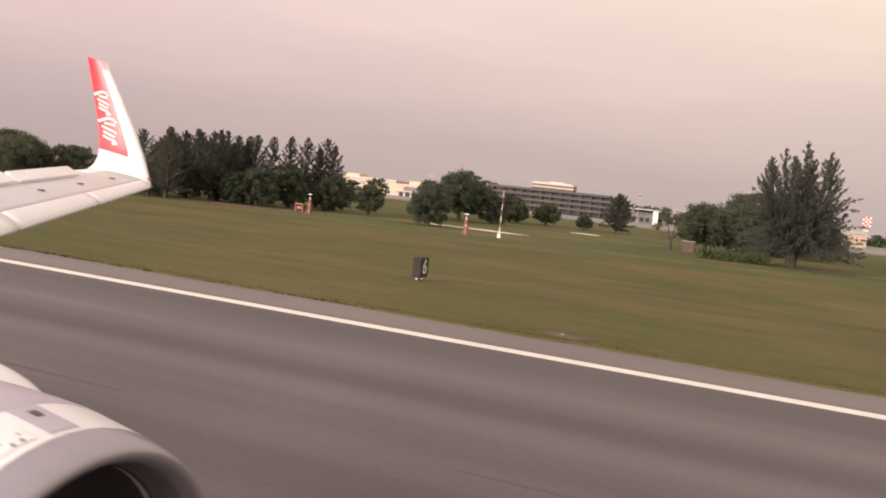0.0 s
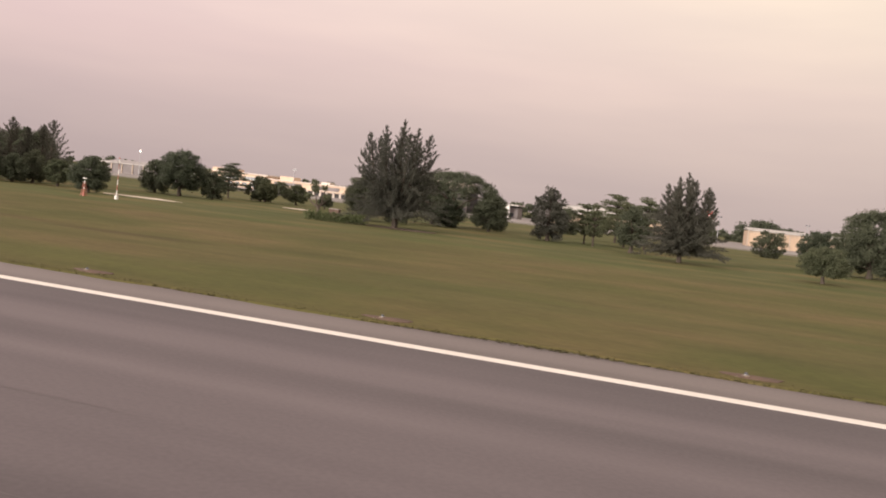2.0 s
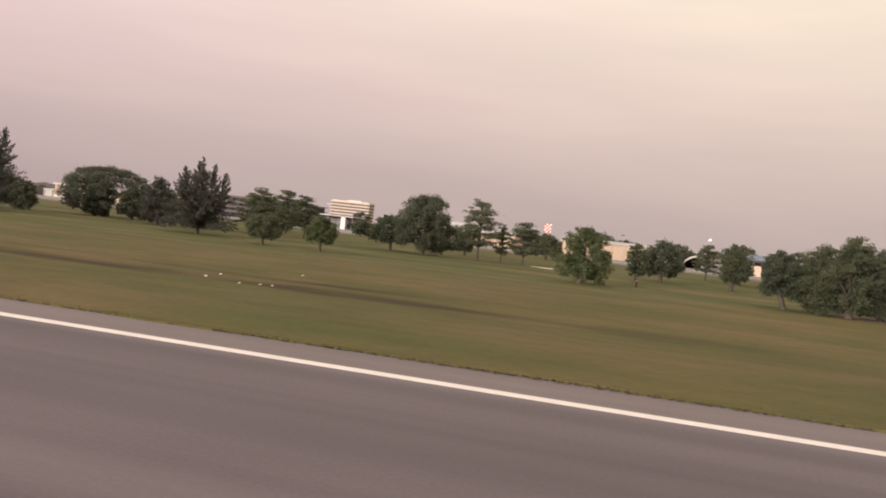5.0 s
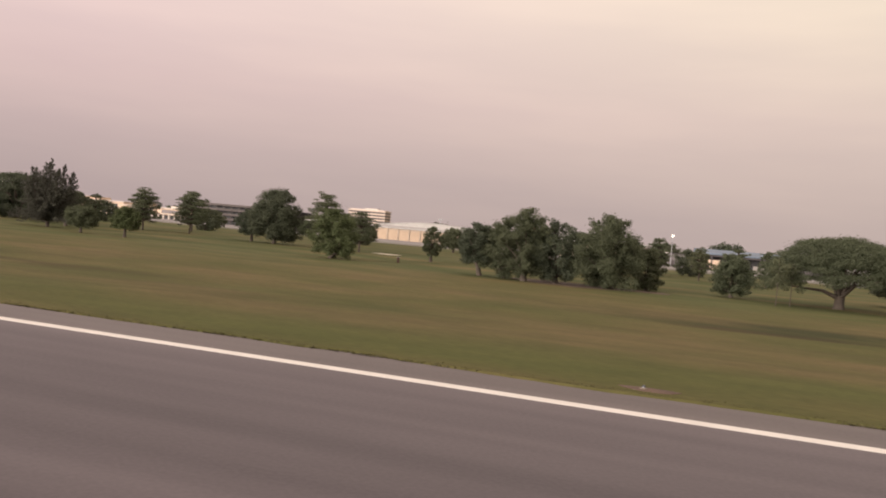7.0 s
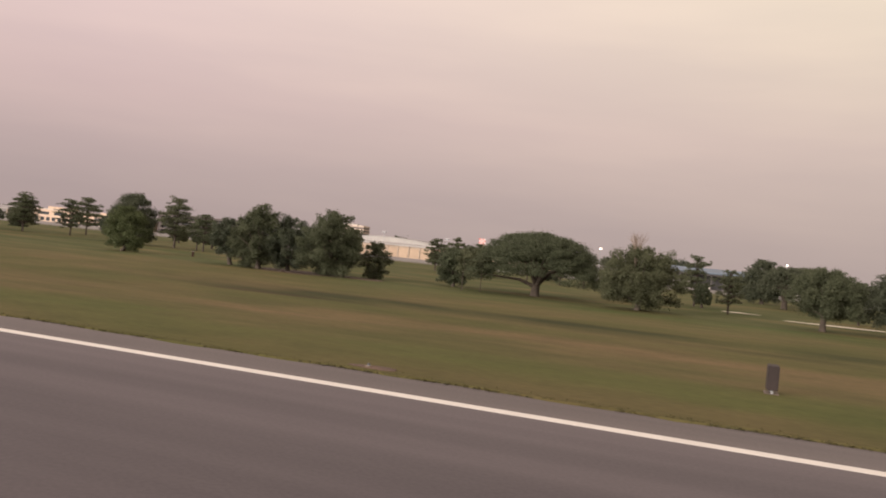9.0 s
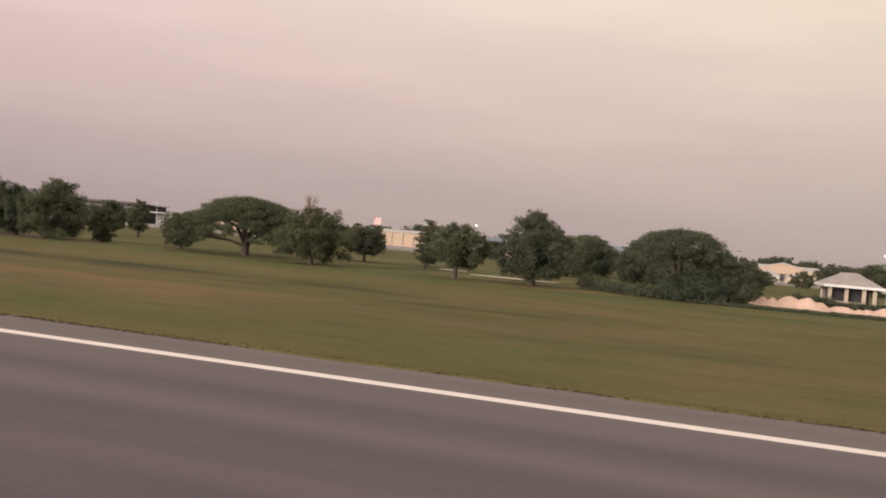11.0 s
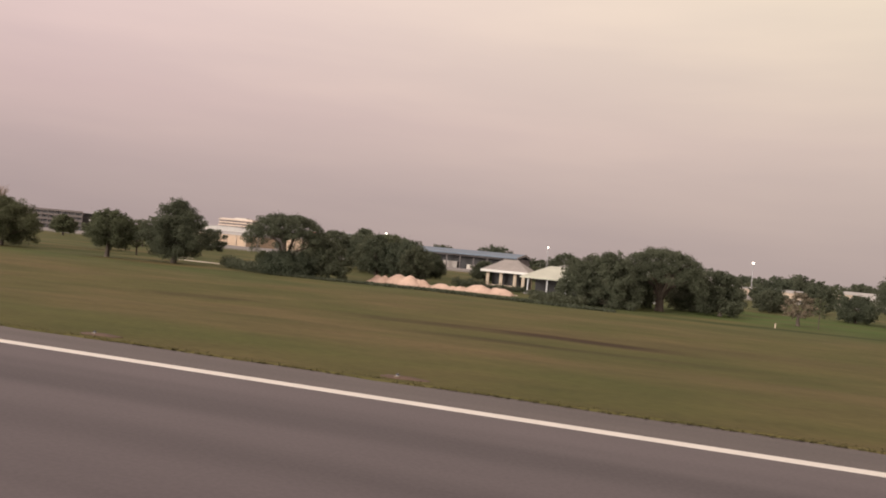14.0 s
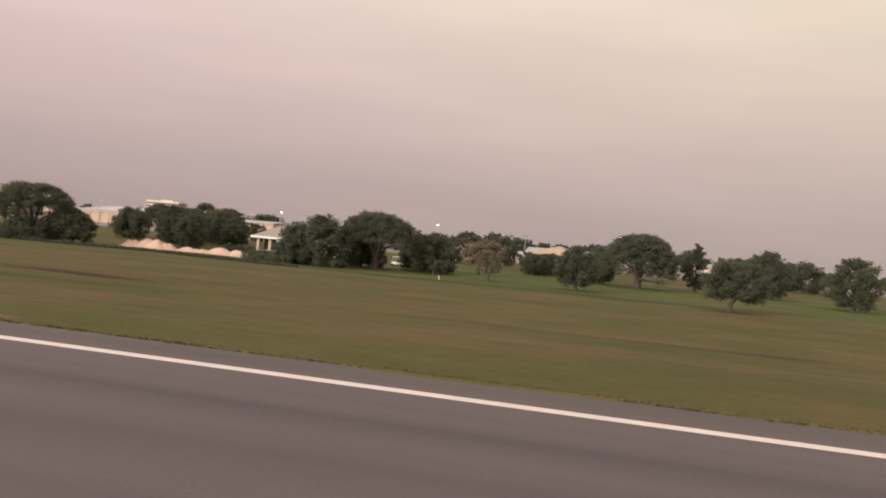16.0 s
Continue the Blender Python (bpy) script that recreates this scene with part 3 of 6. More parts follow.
def build_ground():
    rng = np.random.default_rng(5)
    xs = np.concatenate([np.linspace(-3000, -220, 12), np.arange(-210, 480, 0.8), np.linspace(490, 3200, 12)])
    ys = np.concatenate([[-2500, -400, -40, 20, 25.55], [25.7, 26.0, 26.5, 27.5], np.arange(29, 64, 2.5), [70, 80, 95, 110, 130, 160, 220, 300, 500, 900, 1800, 4000]])
    edge = np.convolve(rng.normal(0, 1, len(xs) + 8), np.ones(3) / 3, "valid")[: len(xs)] * 0.16
    edge += np.interp(np.arange(len(xs)), np.arange(0, len(xs), 12), rng.normal(0, 0.12, len(range(0, len(xs), 12))))
    verts = []
    for j, y in enumerate(ys):
        z = ground_height(y)
        for i, x in enumerate(xs):
            yy = y + edge[i] if 25.5 < y < 26.2 else y
            lump = 0.07 * noise.noise((x * 0.12, yy * 0.12, 0)) * min(1.0, max(0.0, (y - 27.0) / 6.0)) if y < 200 else 0.0
            rise = 0.012 * rng.random() if 25.6 < y < 26.2 else 0.0
            verts.append((x, yy, z + lump + rise))
    nx = len(xs)
    faces = [(j * nx + i, j * nx + i + 1, (j + 1) * nx + i + 1, (j + 1) * nx + i) for j in range(len(ys) - 1) for i in range(nx - 1)]
    return tagged(new("ground", quick_mesh("ground", verts, faces, TURF, True)), "olive and brown mown airfield grass reaching the horizon", "ground", kind="structure")


build_ground()


def slab(name, x0, x1, y0, y1, z0, z1, material, label, category):
    bm = box(x0, x1, y0, y1, z0, z1)
    me = bpy.data.meshes.new(name)
    bm.to_mesh(me)
    bm.free()
    me.materials.append(material)
    return tagged(new(name, me), label, category, kind="structure")


LINE_Y = 22.62
slab("runway", -1500, 1900, -24.0, 22.75, -0.24, 0.0, ASPHALT, "grey-brown worn asphalt runway with dark rubber streaks", "runway")
slab("shoulder", -1500, 1900, 22.75, 26.5, -0.24, -0.004, SHOULDER, "paler asphalt shoulder beside the runway edge line", "shoulder")
slab("edge_line", -1500, 1900, LINE_Y - 0.28, LINE_Y + 0.28, -0.02, 0.005, LINE, "continuous white painted runway edge line", "line")
SEAM = surface("seam_sealant", (0.094, 0.081, 0.081), 0.7, vary=0.3, scale=0.4, fine=6)


def paving_seam(y, seed):
    """A crooked line of dark sealant along a paving joint."""
    rng = np.random.default_rng(seed)
    xs = np.arange(-120, 62, 1.5)
    off = np.convolve(rng.normal(0, 0.02, len(xs) + 4), np.ones(5) / 5, "valid")
    wid = 0.035 * np.clip(rng.random(len(xs)) * 1.6 - 0.35 + 0.5 * np.sin(xs * 0.13 + seed), 0.02, 1.2)
    v = [(x, y + o - s * w, 0.004) for x, o, w in zip(xs, off, wid) for s in (1, -1)]
    f = [(2 * i, 2 * i + 2, 2 * i + 3, 2 * i + 1) for i in range(len(xs) - 1)]
    tagged(new("paving_seam", quick_mesh("paving_seam", v, f, SEAM)), "dark sealant line along a runway paving joint", "seam", kind="structure")


for k, sy in enumerate((8.2, 12.0)):
    paving_seam(sy, 60 + k)
slab("apron", -900, 900, 345.0, 620.0, GROUND_Z - 0.3, GROUND_Z + 0.05, CONCRETE, "pale concrete apron in front of distant hangars", "apron")
slab("service_road", -900, 900, 322.0, 332.0, GROUND_Z - 0.3, GROUND_Z + 0.04, CONCRETE, "pale concrete service road across the grass", "road")


def flat_patch(name, x, y, rx, ry, material, label, category, lift=0.05, turn=0.0, seed=1):
    """A thin sheet with an uneven rounded outline, a little above the grass."""
    rng = np.random.default_rng(seed)
    n = 40
    k = 1 + 0.12 * np.sin(np.arange(n) * 0.47 + seed) + 0.06 * rng.normal(0, 1, n)
    outer = [(rx * k[i] * math.cos(2 * math.pi * i / n), ry * k[i] * math.sin(2 * math.pi * i / n)) for i in range(n)]
    bm = bmesh.new()
    mid = bm.verts.new((0, 0, 0.06))
    rim = [bm.verts.new((a, b, 0)) for a, b in outer]
    low = [bm.verts.new((a * 1.02, b * 1.02, -0.3)) for a, b in outer]
    for i in range(n):
        j = (i + 1) % n
        bm.faces.new((mid, rim[i], rim[j]))
        bm.faces.new((rim[i], low[i], low[j], rim[j]))
    me = bpy.data.meshes.new(name)
    bm.to_mesh(me)
    bm.free()
    me.materials.append(material)
    ob = new(name, me)
    ob.matrix_basis = pose(x, y, ground_height(y) + lift, 0, 0, turn)
    return tagged(ob, label, category, kind="structure")


for k, (bx, by, brx, bry) in enumerate(((-41, 124, 7.5, 2.2), (-31, 165, 3.0, 2.5), (114.5, 172, 3.4, 2.0), (248.5, 137.5, 7.0, 1.2), (234, 150, 3.2, 0.7), (298.5, 134.5, 13.5, 4.6))):
    flat_patch("bunker", bx, by, brx, bry, SAND, "shallow pale sand bunker cut into the turf", "bunker", seed=k + 3)
for k, (bx, by, brx, bry) in enumerate(((7, 127, 8.0, 3.5), (-76, 104, 18.0, 3.0), (168, 116, 11.0, 5.2))):
    flat_patch("soil_bed", bx, by, brx, bry, EARTH if bx > 100 else DARK_SOIL, "bare dark soil under the trees", "soil", lift=0.03, seed=k + 30)

# ---- trees, from the start of the run to its end ----
# a belt of casuarinas with rounder trees before it
for cx, cy, ch, cw in ((-83, 99, 9.4, 4.6), (-84, 104, 9.8, 4.0), (-81, 107, 10.2, 3.8), (-80, 112, 10.1, 4.0), (-79, 116, 10.7, 4.4), (-79, 121, 10.9, 4.0), (-77, 129, 11.6, 5.0), (-82, 145, 12.6, 6.1), (-91, 117, 10.4, 5.1), (-96, 108, 9.6, 5.0), (-86, 124, 10.8, 4.6), (-74, 134, 11.0, 4.4), (-100, 120, 10.2, 4.6), (-85, 101.5, 10.0, 3.6), (-82, 110, 10.6, 3.4), (-79.5, 114, 9.6, 3.2), (-78, 125, 11.4, 3.8), (-76, 132, 10.2, 3.6), (-88, 112, 10.6, 4.0), (-93, 111, 9.8, 4.0), (-88, 120, 11.2, 4.2)):
    casuarina(cx, cy, ch * 1.06, cw * 1.6, leaders=1, label="tall casuarina standing in a dark belt of trees", cards=15000, low=0.06)
for cx, cy, ch, cw in ((-84, 105, 5.6, 5.1), (-81, 109, 5.4, 4.6), (-88, 101, 5.2, 5.6), (-77, 108, 5.0, 4.8), (-68, 121, 5.4, 5.0), (-91, 104, 5.6, 5.6), (-70, 128, 6.6, 5.6), (-74, 110, 6.2, 5.9), (-72, 116, 7.4, 5.4)):
    round_tree(cx, cy, ch, cw, "small dark round tree before a casuarina belt", LEAF_DEEP, low=0.12)
for cx, cy, ch, cw in ((-129, 113, 7.6, 12.0), (-122, 118, 6.6, 8.0), (-117, 123, 6.8, 6.0), (-140, 120, 8.4, 12.0), (-178, 233, 15.0, 16.0), (-165, 226, 14.0, 15.0), (-195, 236, 15.0, 17.0)):
    round_tree(cx, cy, ch, cw, "broad dark tree in a distant tree belt", LEAF_DEEP, low=0.08, dense=6.0)
round_tree(-87, 167, 6.0, 4.6, low=0.2)
round_tree(-62, 126, 5.1, 5.1, "small round tree alone on rough grass")
round_tree(-47, 117, 6.3, 6.4, "low bushy tree beside a sand bunker", LEAF_DEEP, low=0.1)
round_tree(-56, 156, 10.2, 10.6, "tall round-crowned tree behind a sand bunker", LEAF_DEEP)
tier_tree(-61, 184, 9.2, 10.5, "open layered tree behind a sand bunker", LEAF_DEEP)
round_tree(-53, 189, 5.7, 6.0)
round_tree(-47, 195, 5.4, 6.0, leaf=LEAF)
round_tree(-37, 192, 3.7, 3.7, "small dense tree beside a putting green", LEAF_DEEP)
casuarina(-31, 203, 9.4, 9.5, label="bushy feathery casuarina on the far turf", cards=26000)
round_tree(-7, 149, 8.3, 9.5, leaf=LEAF_DEEP)
round_tree(-2, 176, 10.6, 9.0, leaf=LEAF_DEEP)
casuarina(6.5, 129, 18.2, 18.0, leaders=12, label="very large casuarina with many upswept leaders", cards=140000)
round_tree(13, 170, 7.8, 7.0, "dark round tree beside a very large casuarina", LEAF_DEEP, low=0.1)
round_tree(-1, 150, 6.6, 6.5, "dark round tree beside a very large casuarina", LEAF_DEEP, low=0.1)
hedge(-6, 122, 2.5, 124, 1.7, 1.9, "low light green hedge before a casuarina", LEAF_LIGHT)
rain_tree(4, 172, 12.4, 23.5, "wide rain tree with visible pale limbs", LEAF_DEEP, dense=7.0, gaps=0.25, base=0.25, under=0.25)
round_tree(4, 168, 6.0, 6.6, "low dark tree under a rain tree", LEAF_DEEP, low=0.08)
round_tree(8, 190, 8.8, 9.0, leaf=LEAF_DEEP, low=0.12)
round_tree(28, 158, 10.4, 7.6, "rounded soft-needled grey-green tree on grass", NEEDLE, low=0.08, dense=10)
tier_tree(37, 158, 8.4, 5.2)
round_tree(45, 147, 8.4, 6.4, leaf=LEAF_DEEP, low=0.2)
casuarina(53.6, 133, 14.0, 13.6, leaders=9, label="large dense casuarina alone on the grass", cards=95000)
tier_tree(46, 172, 10.8, 8.8)
tier_tree(37, 205, 12.0, 11.0)
round_tree(59, 285, 7.3, 7.4)
round_tree(73, 121.5, 5.0, 6.0, "small round tree with a short trunk", low=0.3, shape="cap")
round_tree(83.5, 121, 5.6, 5.0, "small upright tree with light crown", LEAF_LIGHT, low=0.34, shape="cap")
round_tree(56, 227, 5.3, 5.8)
round_tree(79, 171, 7.8, 7.6, "spreading tree beside a larger round tree", LEAF_DEEP, low=0.28)
round_tree(87.6, 167, 12.7, 12.8, "large dense tree with a domed dark crown", LEAF_DEEP, low=0.12, dense=11, shape="cap", rugged=0.10)
round_tree(90, 198, 6.6, 4.6)
tier_tree(99.4, 169, 12.9, 10.0, "tall layered tree with open crown", LEAF)
tier_tree(104, 172, 8.0, 4.6)
tier_tree(109.6, 167, 9.4, 8.0, "wide layered tree with thin stem", LEAF)
round_tree(125.4, 121, 8.3, 7.8, "bushy light green tree with several low stems", LEAF_LIGHT, low=0.06, lean=0.6, shape="round", rugged=0.24)
round_tree(133, 150, 7.0, 4.0, leaf=LEAF)
round_tree(137.8, 171, 8.2, 8.6, leaf=LEAF_DEEP)
round_tree(151, 165, 9.0, 5.2)
# the dense group past the first gap
round_tree(153, 115, 7.9, 5.6, "small leaning tree beside a dense group", LEAF_DEEP, low=0.28, lean=-0.7, shape="cap")
round_tree(157.2, 114, 9.0, 7.2, "tall tree in a dense group over bare soil", LEAF, low=0.05, rugged=0.26)
round_tree(160.4, 112, 10.5, 7.6, "tall tree in a dense group over bare soil", LEAF, low=0.08, shape="egg", rugged=0.26)
round_tree(164.6, 114, 9.0, 7.8, "tall tree in a dense group over bare soil", LEAF_DEEP, low=0.10, rugged=0.26)
round_tree(171.6, 115, 10.2, 10.8, "broad tree at the end of a dense group", LEAF, low=0.05, shape="egg", rugged=0.32)
round_tree(176.8, 121, 6.2, 5.0, "low tree beside a dense group", LEAF, low=0.06)
round_tree(167, 206, 7.5, 9.3, leaf=LEAF)
round_tree(188.6, 127, 6.4, 6.2, "small round tree with a thick leafy trunk", LEAF, low=0.1)
for cx, cy, ch, cw in ((183, 203, 7.8, 6.2), (191.5, 204, 8.4, 5.4), (198, 202, 8.4, 5.6)):
    tier_tree(cx, cy, ch, cw, "slender open tree behind a broad rain tree", LEAF)
sapling(194, 115, 6.6, 4.0, "thin open young tree on the turf")
sapling(196, 118, 6.2, 3.8, "thin leaning young tree on the turf")
rain_tree(203, 125, 10.1, 22.5, "broad umbrella-shaped rain tree with dense green dome", LEAF, dense=8.0, base=0.16, under=0.95)
round_tree(103, 258, 8.0, 10.0)
round_tree(157, 219, 7.2, 8.0, leaf=LEAF_DEEP)
twiggy = round_tree(219.8, 116, 8.8, 10.8, "full round tree with a few thin bare twigs on top", LEAF, low=0.12, shape="cap", rugged=0.18)
tier_tree(226, 159, 9.6, 6.2)
round_tree(227.5, 154, 4.2, 3.2)
round_tree(243.6, 115.5, 8.2, 8.2, "round tree with a clear stem on the turf", LEAF, low=0.3, shape="cap")
rain_tree(251, 230, 10.8, 16.0, "distant umbrella-shaped rain tree", dense=7.0, base=0.3)
for cx, cy, ch, cw in ((166, 216, 9.0, 7.7), (158, 219, 10.4, 7.0), (172, 222, 9.8, 7.5), (150, 224, 9.6, 7.5)):
    tier_tree(cx, cy, ch, cw, "slender high-stemmed tree in a loose row", LEAF)
round_tree(215.4, 150, 6.8, 8.2, "low broad tree with a clear stem", LEAF_DEEP, low=0.3, shape="cap")
tier_tree(232, 138, 7.4, 4.4)
round_tree(254.6, 119, 10.8, 11.4, "full dark tree beside a sand bunker", LEAF_DEEP, low=0.16, shape="egg", rugged=0.12, dense=11)
round_tree(253, 152, 3.2, 3.1)
rain_tree(244.7, 205, 10.0, 13.0, "flat-topped dark tree with a low crown", LEAF_DEEP, base=0.30, under=0.9)
rain_tree(275.5, 120, 10.1, 15.0, "broad rain tree with a hollow dark crown over scrub", LEAF_DEEP, gaps=0.08, base=0.5, under=0.5)
round_tree(282.6, 122, 6.0, 7.0, "low dark tree beside a broad rain tree", LEAF_DEEP, low=0.1, shape="dome")
round_tree(277, 118, 3.8, 9.0, "thick scrub under a broad rain tree", LEAF_DEEP, low=0.0, shape="dome")
hedge(262, 124, 275, 115.5, 2.0, 2.6, "dense dark clipped hedge beside scrub")
hedge(276, 114.5, 300, 117, 0.5, 1.5, "low dark weedy strip along the park's edge")
hedge(300, 117, 330, 112, 0.5, 1.5, "low dark weedy strip along the park's edge")
round_tree(281, 182, 6.2, 7.0, leaf=LEAF_DEEP, low=0.12)
round_tree(289, 204, 5.2, 7.5, leaf=LEAF_DEEP, low=0.12)
round_tree(297, 233, 5.0, 5.0)
round_tree(255, 205, 9.2, 13.5, leaf=LEAF_DEEP, low=0.1)
round_tree(270, 195, 9.0, 11.5, leaf=LEAF_DEEP, low=0.1)
round_tree(241, 235, 12.0, 12.4, leaf=LEAF_DEEP, low=0.1)
round_tree(323.6, 126, 7.0, 7.6, "dark dense tree beside a pavilion", LEAF_DEEP, low=0.0, shape="dome", rugged=0.1)
round_tree(328.2, 126, 8.5, 10.0, "dark dense tree beside a pavilion", LEAF_DEEP, low=0.0, shape="dome", rugged=0.1)
round_tree(330, 141, 7.2, 9.0, "dark tree in a dense clump", LEAF_DEEP, low=0.03, shape="dome")
rain_tree(335.6, 133, 10.0, 15.5, "broad dark rain tree with drooping edges", LEAF_DEEP, dense=8, base=0.34, under=0.6)
round_tree(345.0, 138, 7.2, 7.6, "round dark tree at the end of a clump", LEAF_DEEP, low=0.06, shape="dome")
palm_tree(349, 158, 7.1, 5.2)
hedge(318, 120, 325, 119, 1.6, 2.0, "ragged dark shrubs at the park's edge")
sapling(358, 126, 4.8, 2.8)
round_tree(353, 285, 4.6, 8.0, leaf=LEAF_DEEP, low=0.08)
round_tree(364, 300, 5.6, 8.0, leaf=LEAF_DEEP)
round_tree(371, 126, 7.0, 6.8, "round tree with a clear stem on bright turf", LEAF_DEEP, low=0.16, shape="round", rugged=0.08)
rain_tree(380, 165, 11.0, 17.0, "large spreading tree with an uneven crown", LEAF_DEEP, dense=9, base=0.10, gaps=0.04)
round_tree(371, 172, 5.2, 7.3, leaf=LEAF_DEEP, low=0.1)
round_tree(391.5, 175, 10.0, 5.2, "tall narrow tree behind a leaning tree", LEAF_DEEP, low=0.1, shape="egg")
round_tree(392, 108, 6.4, 7.6, "leaning tree with a bare forked stem", LEAF_DEEP, low=0.3, lean=0.6, shape="cap")
round_tree(356, 132, 5.2, 4.6, "thin tree with sparse pale blossom", PETAL, low=0.3, dense=1.4, lobes=24)
round_tree(336, 230, 7.4, 12.0, "broad tree covered in pale blossom", PETAL, low=0.12, dense=5.0, shape="cap", rugged=0.2)
round_tree(356.6, 185, 4.8, 6.6, leaf=LEAF_DEEP, low=0.12)
round_tree(370, 214, 7.8, 7.8, leaf=LEAF_DEEP, low=0.1)
round_tree(358, 196, 5.2, 7.2, leaf=LEAF_DEEP, low=0.1)
round_tree(405, 172, 9.5, 9.0, leaf=LEAF_DEEP, low=0.1)
round_tree(416, 150, 9.0, 9.0, leaf=LEAF, low=0.1)
for cx, cy, ch, cw in ((287.2, 152.5, 7.0, 6.6), (281.6, 162, 7.8, 7.4), (276.5, 168, 7.6, 7.0), (273, 167, 9.0, 7.0), (252, 181, 8.0, 9.5), (267, 178, 8.8, 9.0)):
    round_tree(cx, cy, ch, cw, "dense dark tree in a clump behind sand heaps", LEAF_DEEP, low=0.06)
tier_tree(34, 168, 8.2, 6.4, "low layered tree in a loose row", LEAF)
tier_tree(41.5, 176, 9.6, 7.6, "flat-topped layered tree in a loose row", LEAF)
tier_tree(53, 182, 10.4, 8.4, "flat-topped layered tree in a loose row", LEAF)
round_tree(340.5, 146, 6.8, 9.0, "low dark tree beside a broad rain tree", LEAF_DEEP, low=0.05, shape="dome")
round_tree(-64, 158, 7.6, 7.0, "low dark tree beside a taller round tree", LEAF_DEEP, low=0.08)
round_tree(-50, 160, 6.2, 6.0, "low dark tree beside a taller round tree", LEAF_DEEP, low=0.08)
round_tree(-55, 190, 6.6, 7.0, "low round tree under a layered tree", LEAF_DEEP, low=0.08)
for cx, cy, ch, cw in ((320, 250, 8.4, 12), (333, 268, 9.4, 14), (412, 250, 9.0, 13), (428, 262, 9.4, 14),
                       (180, 244, 7.8, 10), (76, 240, 7.4, 9), (20, 236, 7.6, 10), (-14, 226, 7.2, 9)):
    round_tree(cx, cy, ch, cw, "dark tree in the belt beyond the park", LEAF_DEEP, low=0.04, lobes=26)
for cx, cy, ch, cw in ((352, 520, 12, 22), (372, 515, 11, 20), (392, 525, 12, 22), (330, 515, 11, 20), (436, 520, 12, 20)):
    round_tree(cx, cy, ch, cw, "broad distant tree behind pale houses", LEAF_DEEP, low=0.05, dense=8.0, lobes=26)
hedge(300, 151.5, 310, 151, 1.1, 1.3, "clipped dark hedge before a pavilion")
hedge(312, 146, 322, 145, 1.0, 1.2, "clipped dark hedge before a shelter")
hedge(296, 153, 301, 152.5, 1.7, 2.0, "thick dark shrubs beside a pavilion")

# ---- buildings beyond the park ----
APRON_Z = GROUND_Z + 0.05
BEIGE = surface("beige_wall", (0.46, 0.345, 0.25), 0.8, vary=0.10, scale=0.08, fine=1.0)
BEIGE_TRIM = surface("beige_trim", (0.44, 0.36, 0.29), 0.8, vary=0.10, scale=0.1, fine=1.0)
CREAM = surface("cream_wall", (0.54, 0.44, 0.34), 0.75, vary=0.08, scale=0.1, fine=1.0)
WHITE = surface("white_wall", (0.52, 0.48, 0.43), 0.7, vary=0.08, scale=0.1, fine=1.5)
GREY_ROOF = surface("grey_roof", (0.30, 0.28, 0.27), 0.6, vary=0.15, scale=0.08, fine=0.8)
PALE_ROOF = surface("pale_roof", (0.38, 0.36, 0.34), 0.55, vary=0.12, scale=0.1, fine=0.8)
GREY_WALL = surface("grey_wall", (0.20, 0.18, 0.18), 0.85, vary=0.2, scale=0.1, fine=0.7)
# near-black that stands in for the shade inside openings and recesses
DARK = surface("shade_dark", (0.035, 0.033, 0.035), 0.7, vary=0.3, scale=0.2, fine=2)
WINDOW = surface("window_glass", (0.05, 0.055, 0.065), 0.15, vary=0.2, scale=0.3, fine=2, bumpy=0.02)
BLUE_ROOF = surface("blue_roof", (0.14, 0.18, 0.23), 0.7, vary=0.12, scale=0.1, fine=1)
TILE_ROOF = surface("tiled_roof", (0.30, 0.27, 0.25), 0.7, vary=0.15, scale=0.5, fine=5)
GREEN_ROOF = surface("pale_green_roof", (0.46, 0.46, 0.38), 0.6, vary=0.12, scale=0.4, fine=4)
STEEL = surface("painted_steel", (0.35, 0.35, 0.36), 0.45, metal=0.4, vary=0.1, scale=1.0, fine=6)
RED = surface("red_paint", (0.55, 0.06, 0.045), 0.5, vary=0.1, scale=1.0, fine=6)
ORANGE = surface("orange_paint", (0.33, 0.11, 0.075), 0.55, vary=0.12, scale=1.0, fine=6)
SIGNAL_WHITE = surface("signal_white", (0.70, 0.68, 0.65), 0.55, vary=0.06, scale=1.0, fine=6)
BLACK = surface("black_panel", (0.034, 0.024, 0.022), 0.85, vary=0.2, scale=1.0, fine=6)


def arc(x0, x1, z0, rise, n=14, thick=0.5):
    """The outline of an arched roof shell."""
    up = [(x0 + (x1 - x0) * k / n, z0 + rise * math.sin(math.pi * k / n)) for k in range(n + 1)]
    return up + [(a, b - thick) for a, b in reversed(up)]


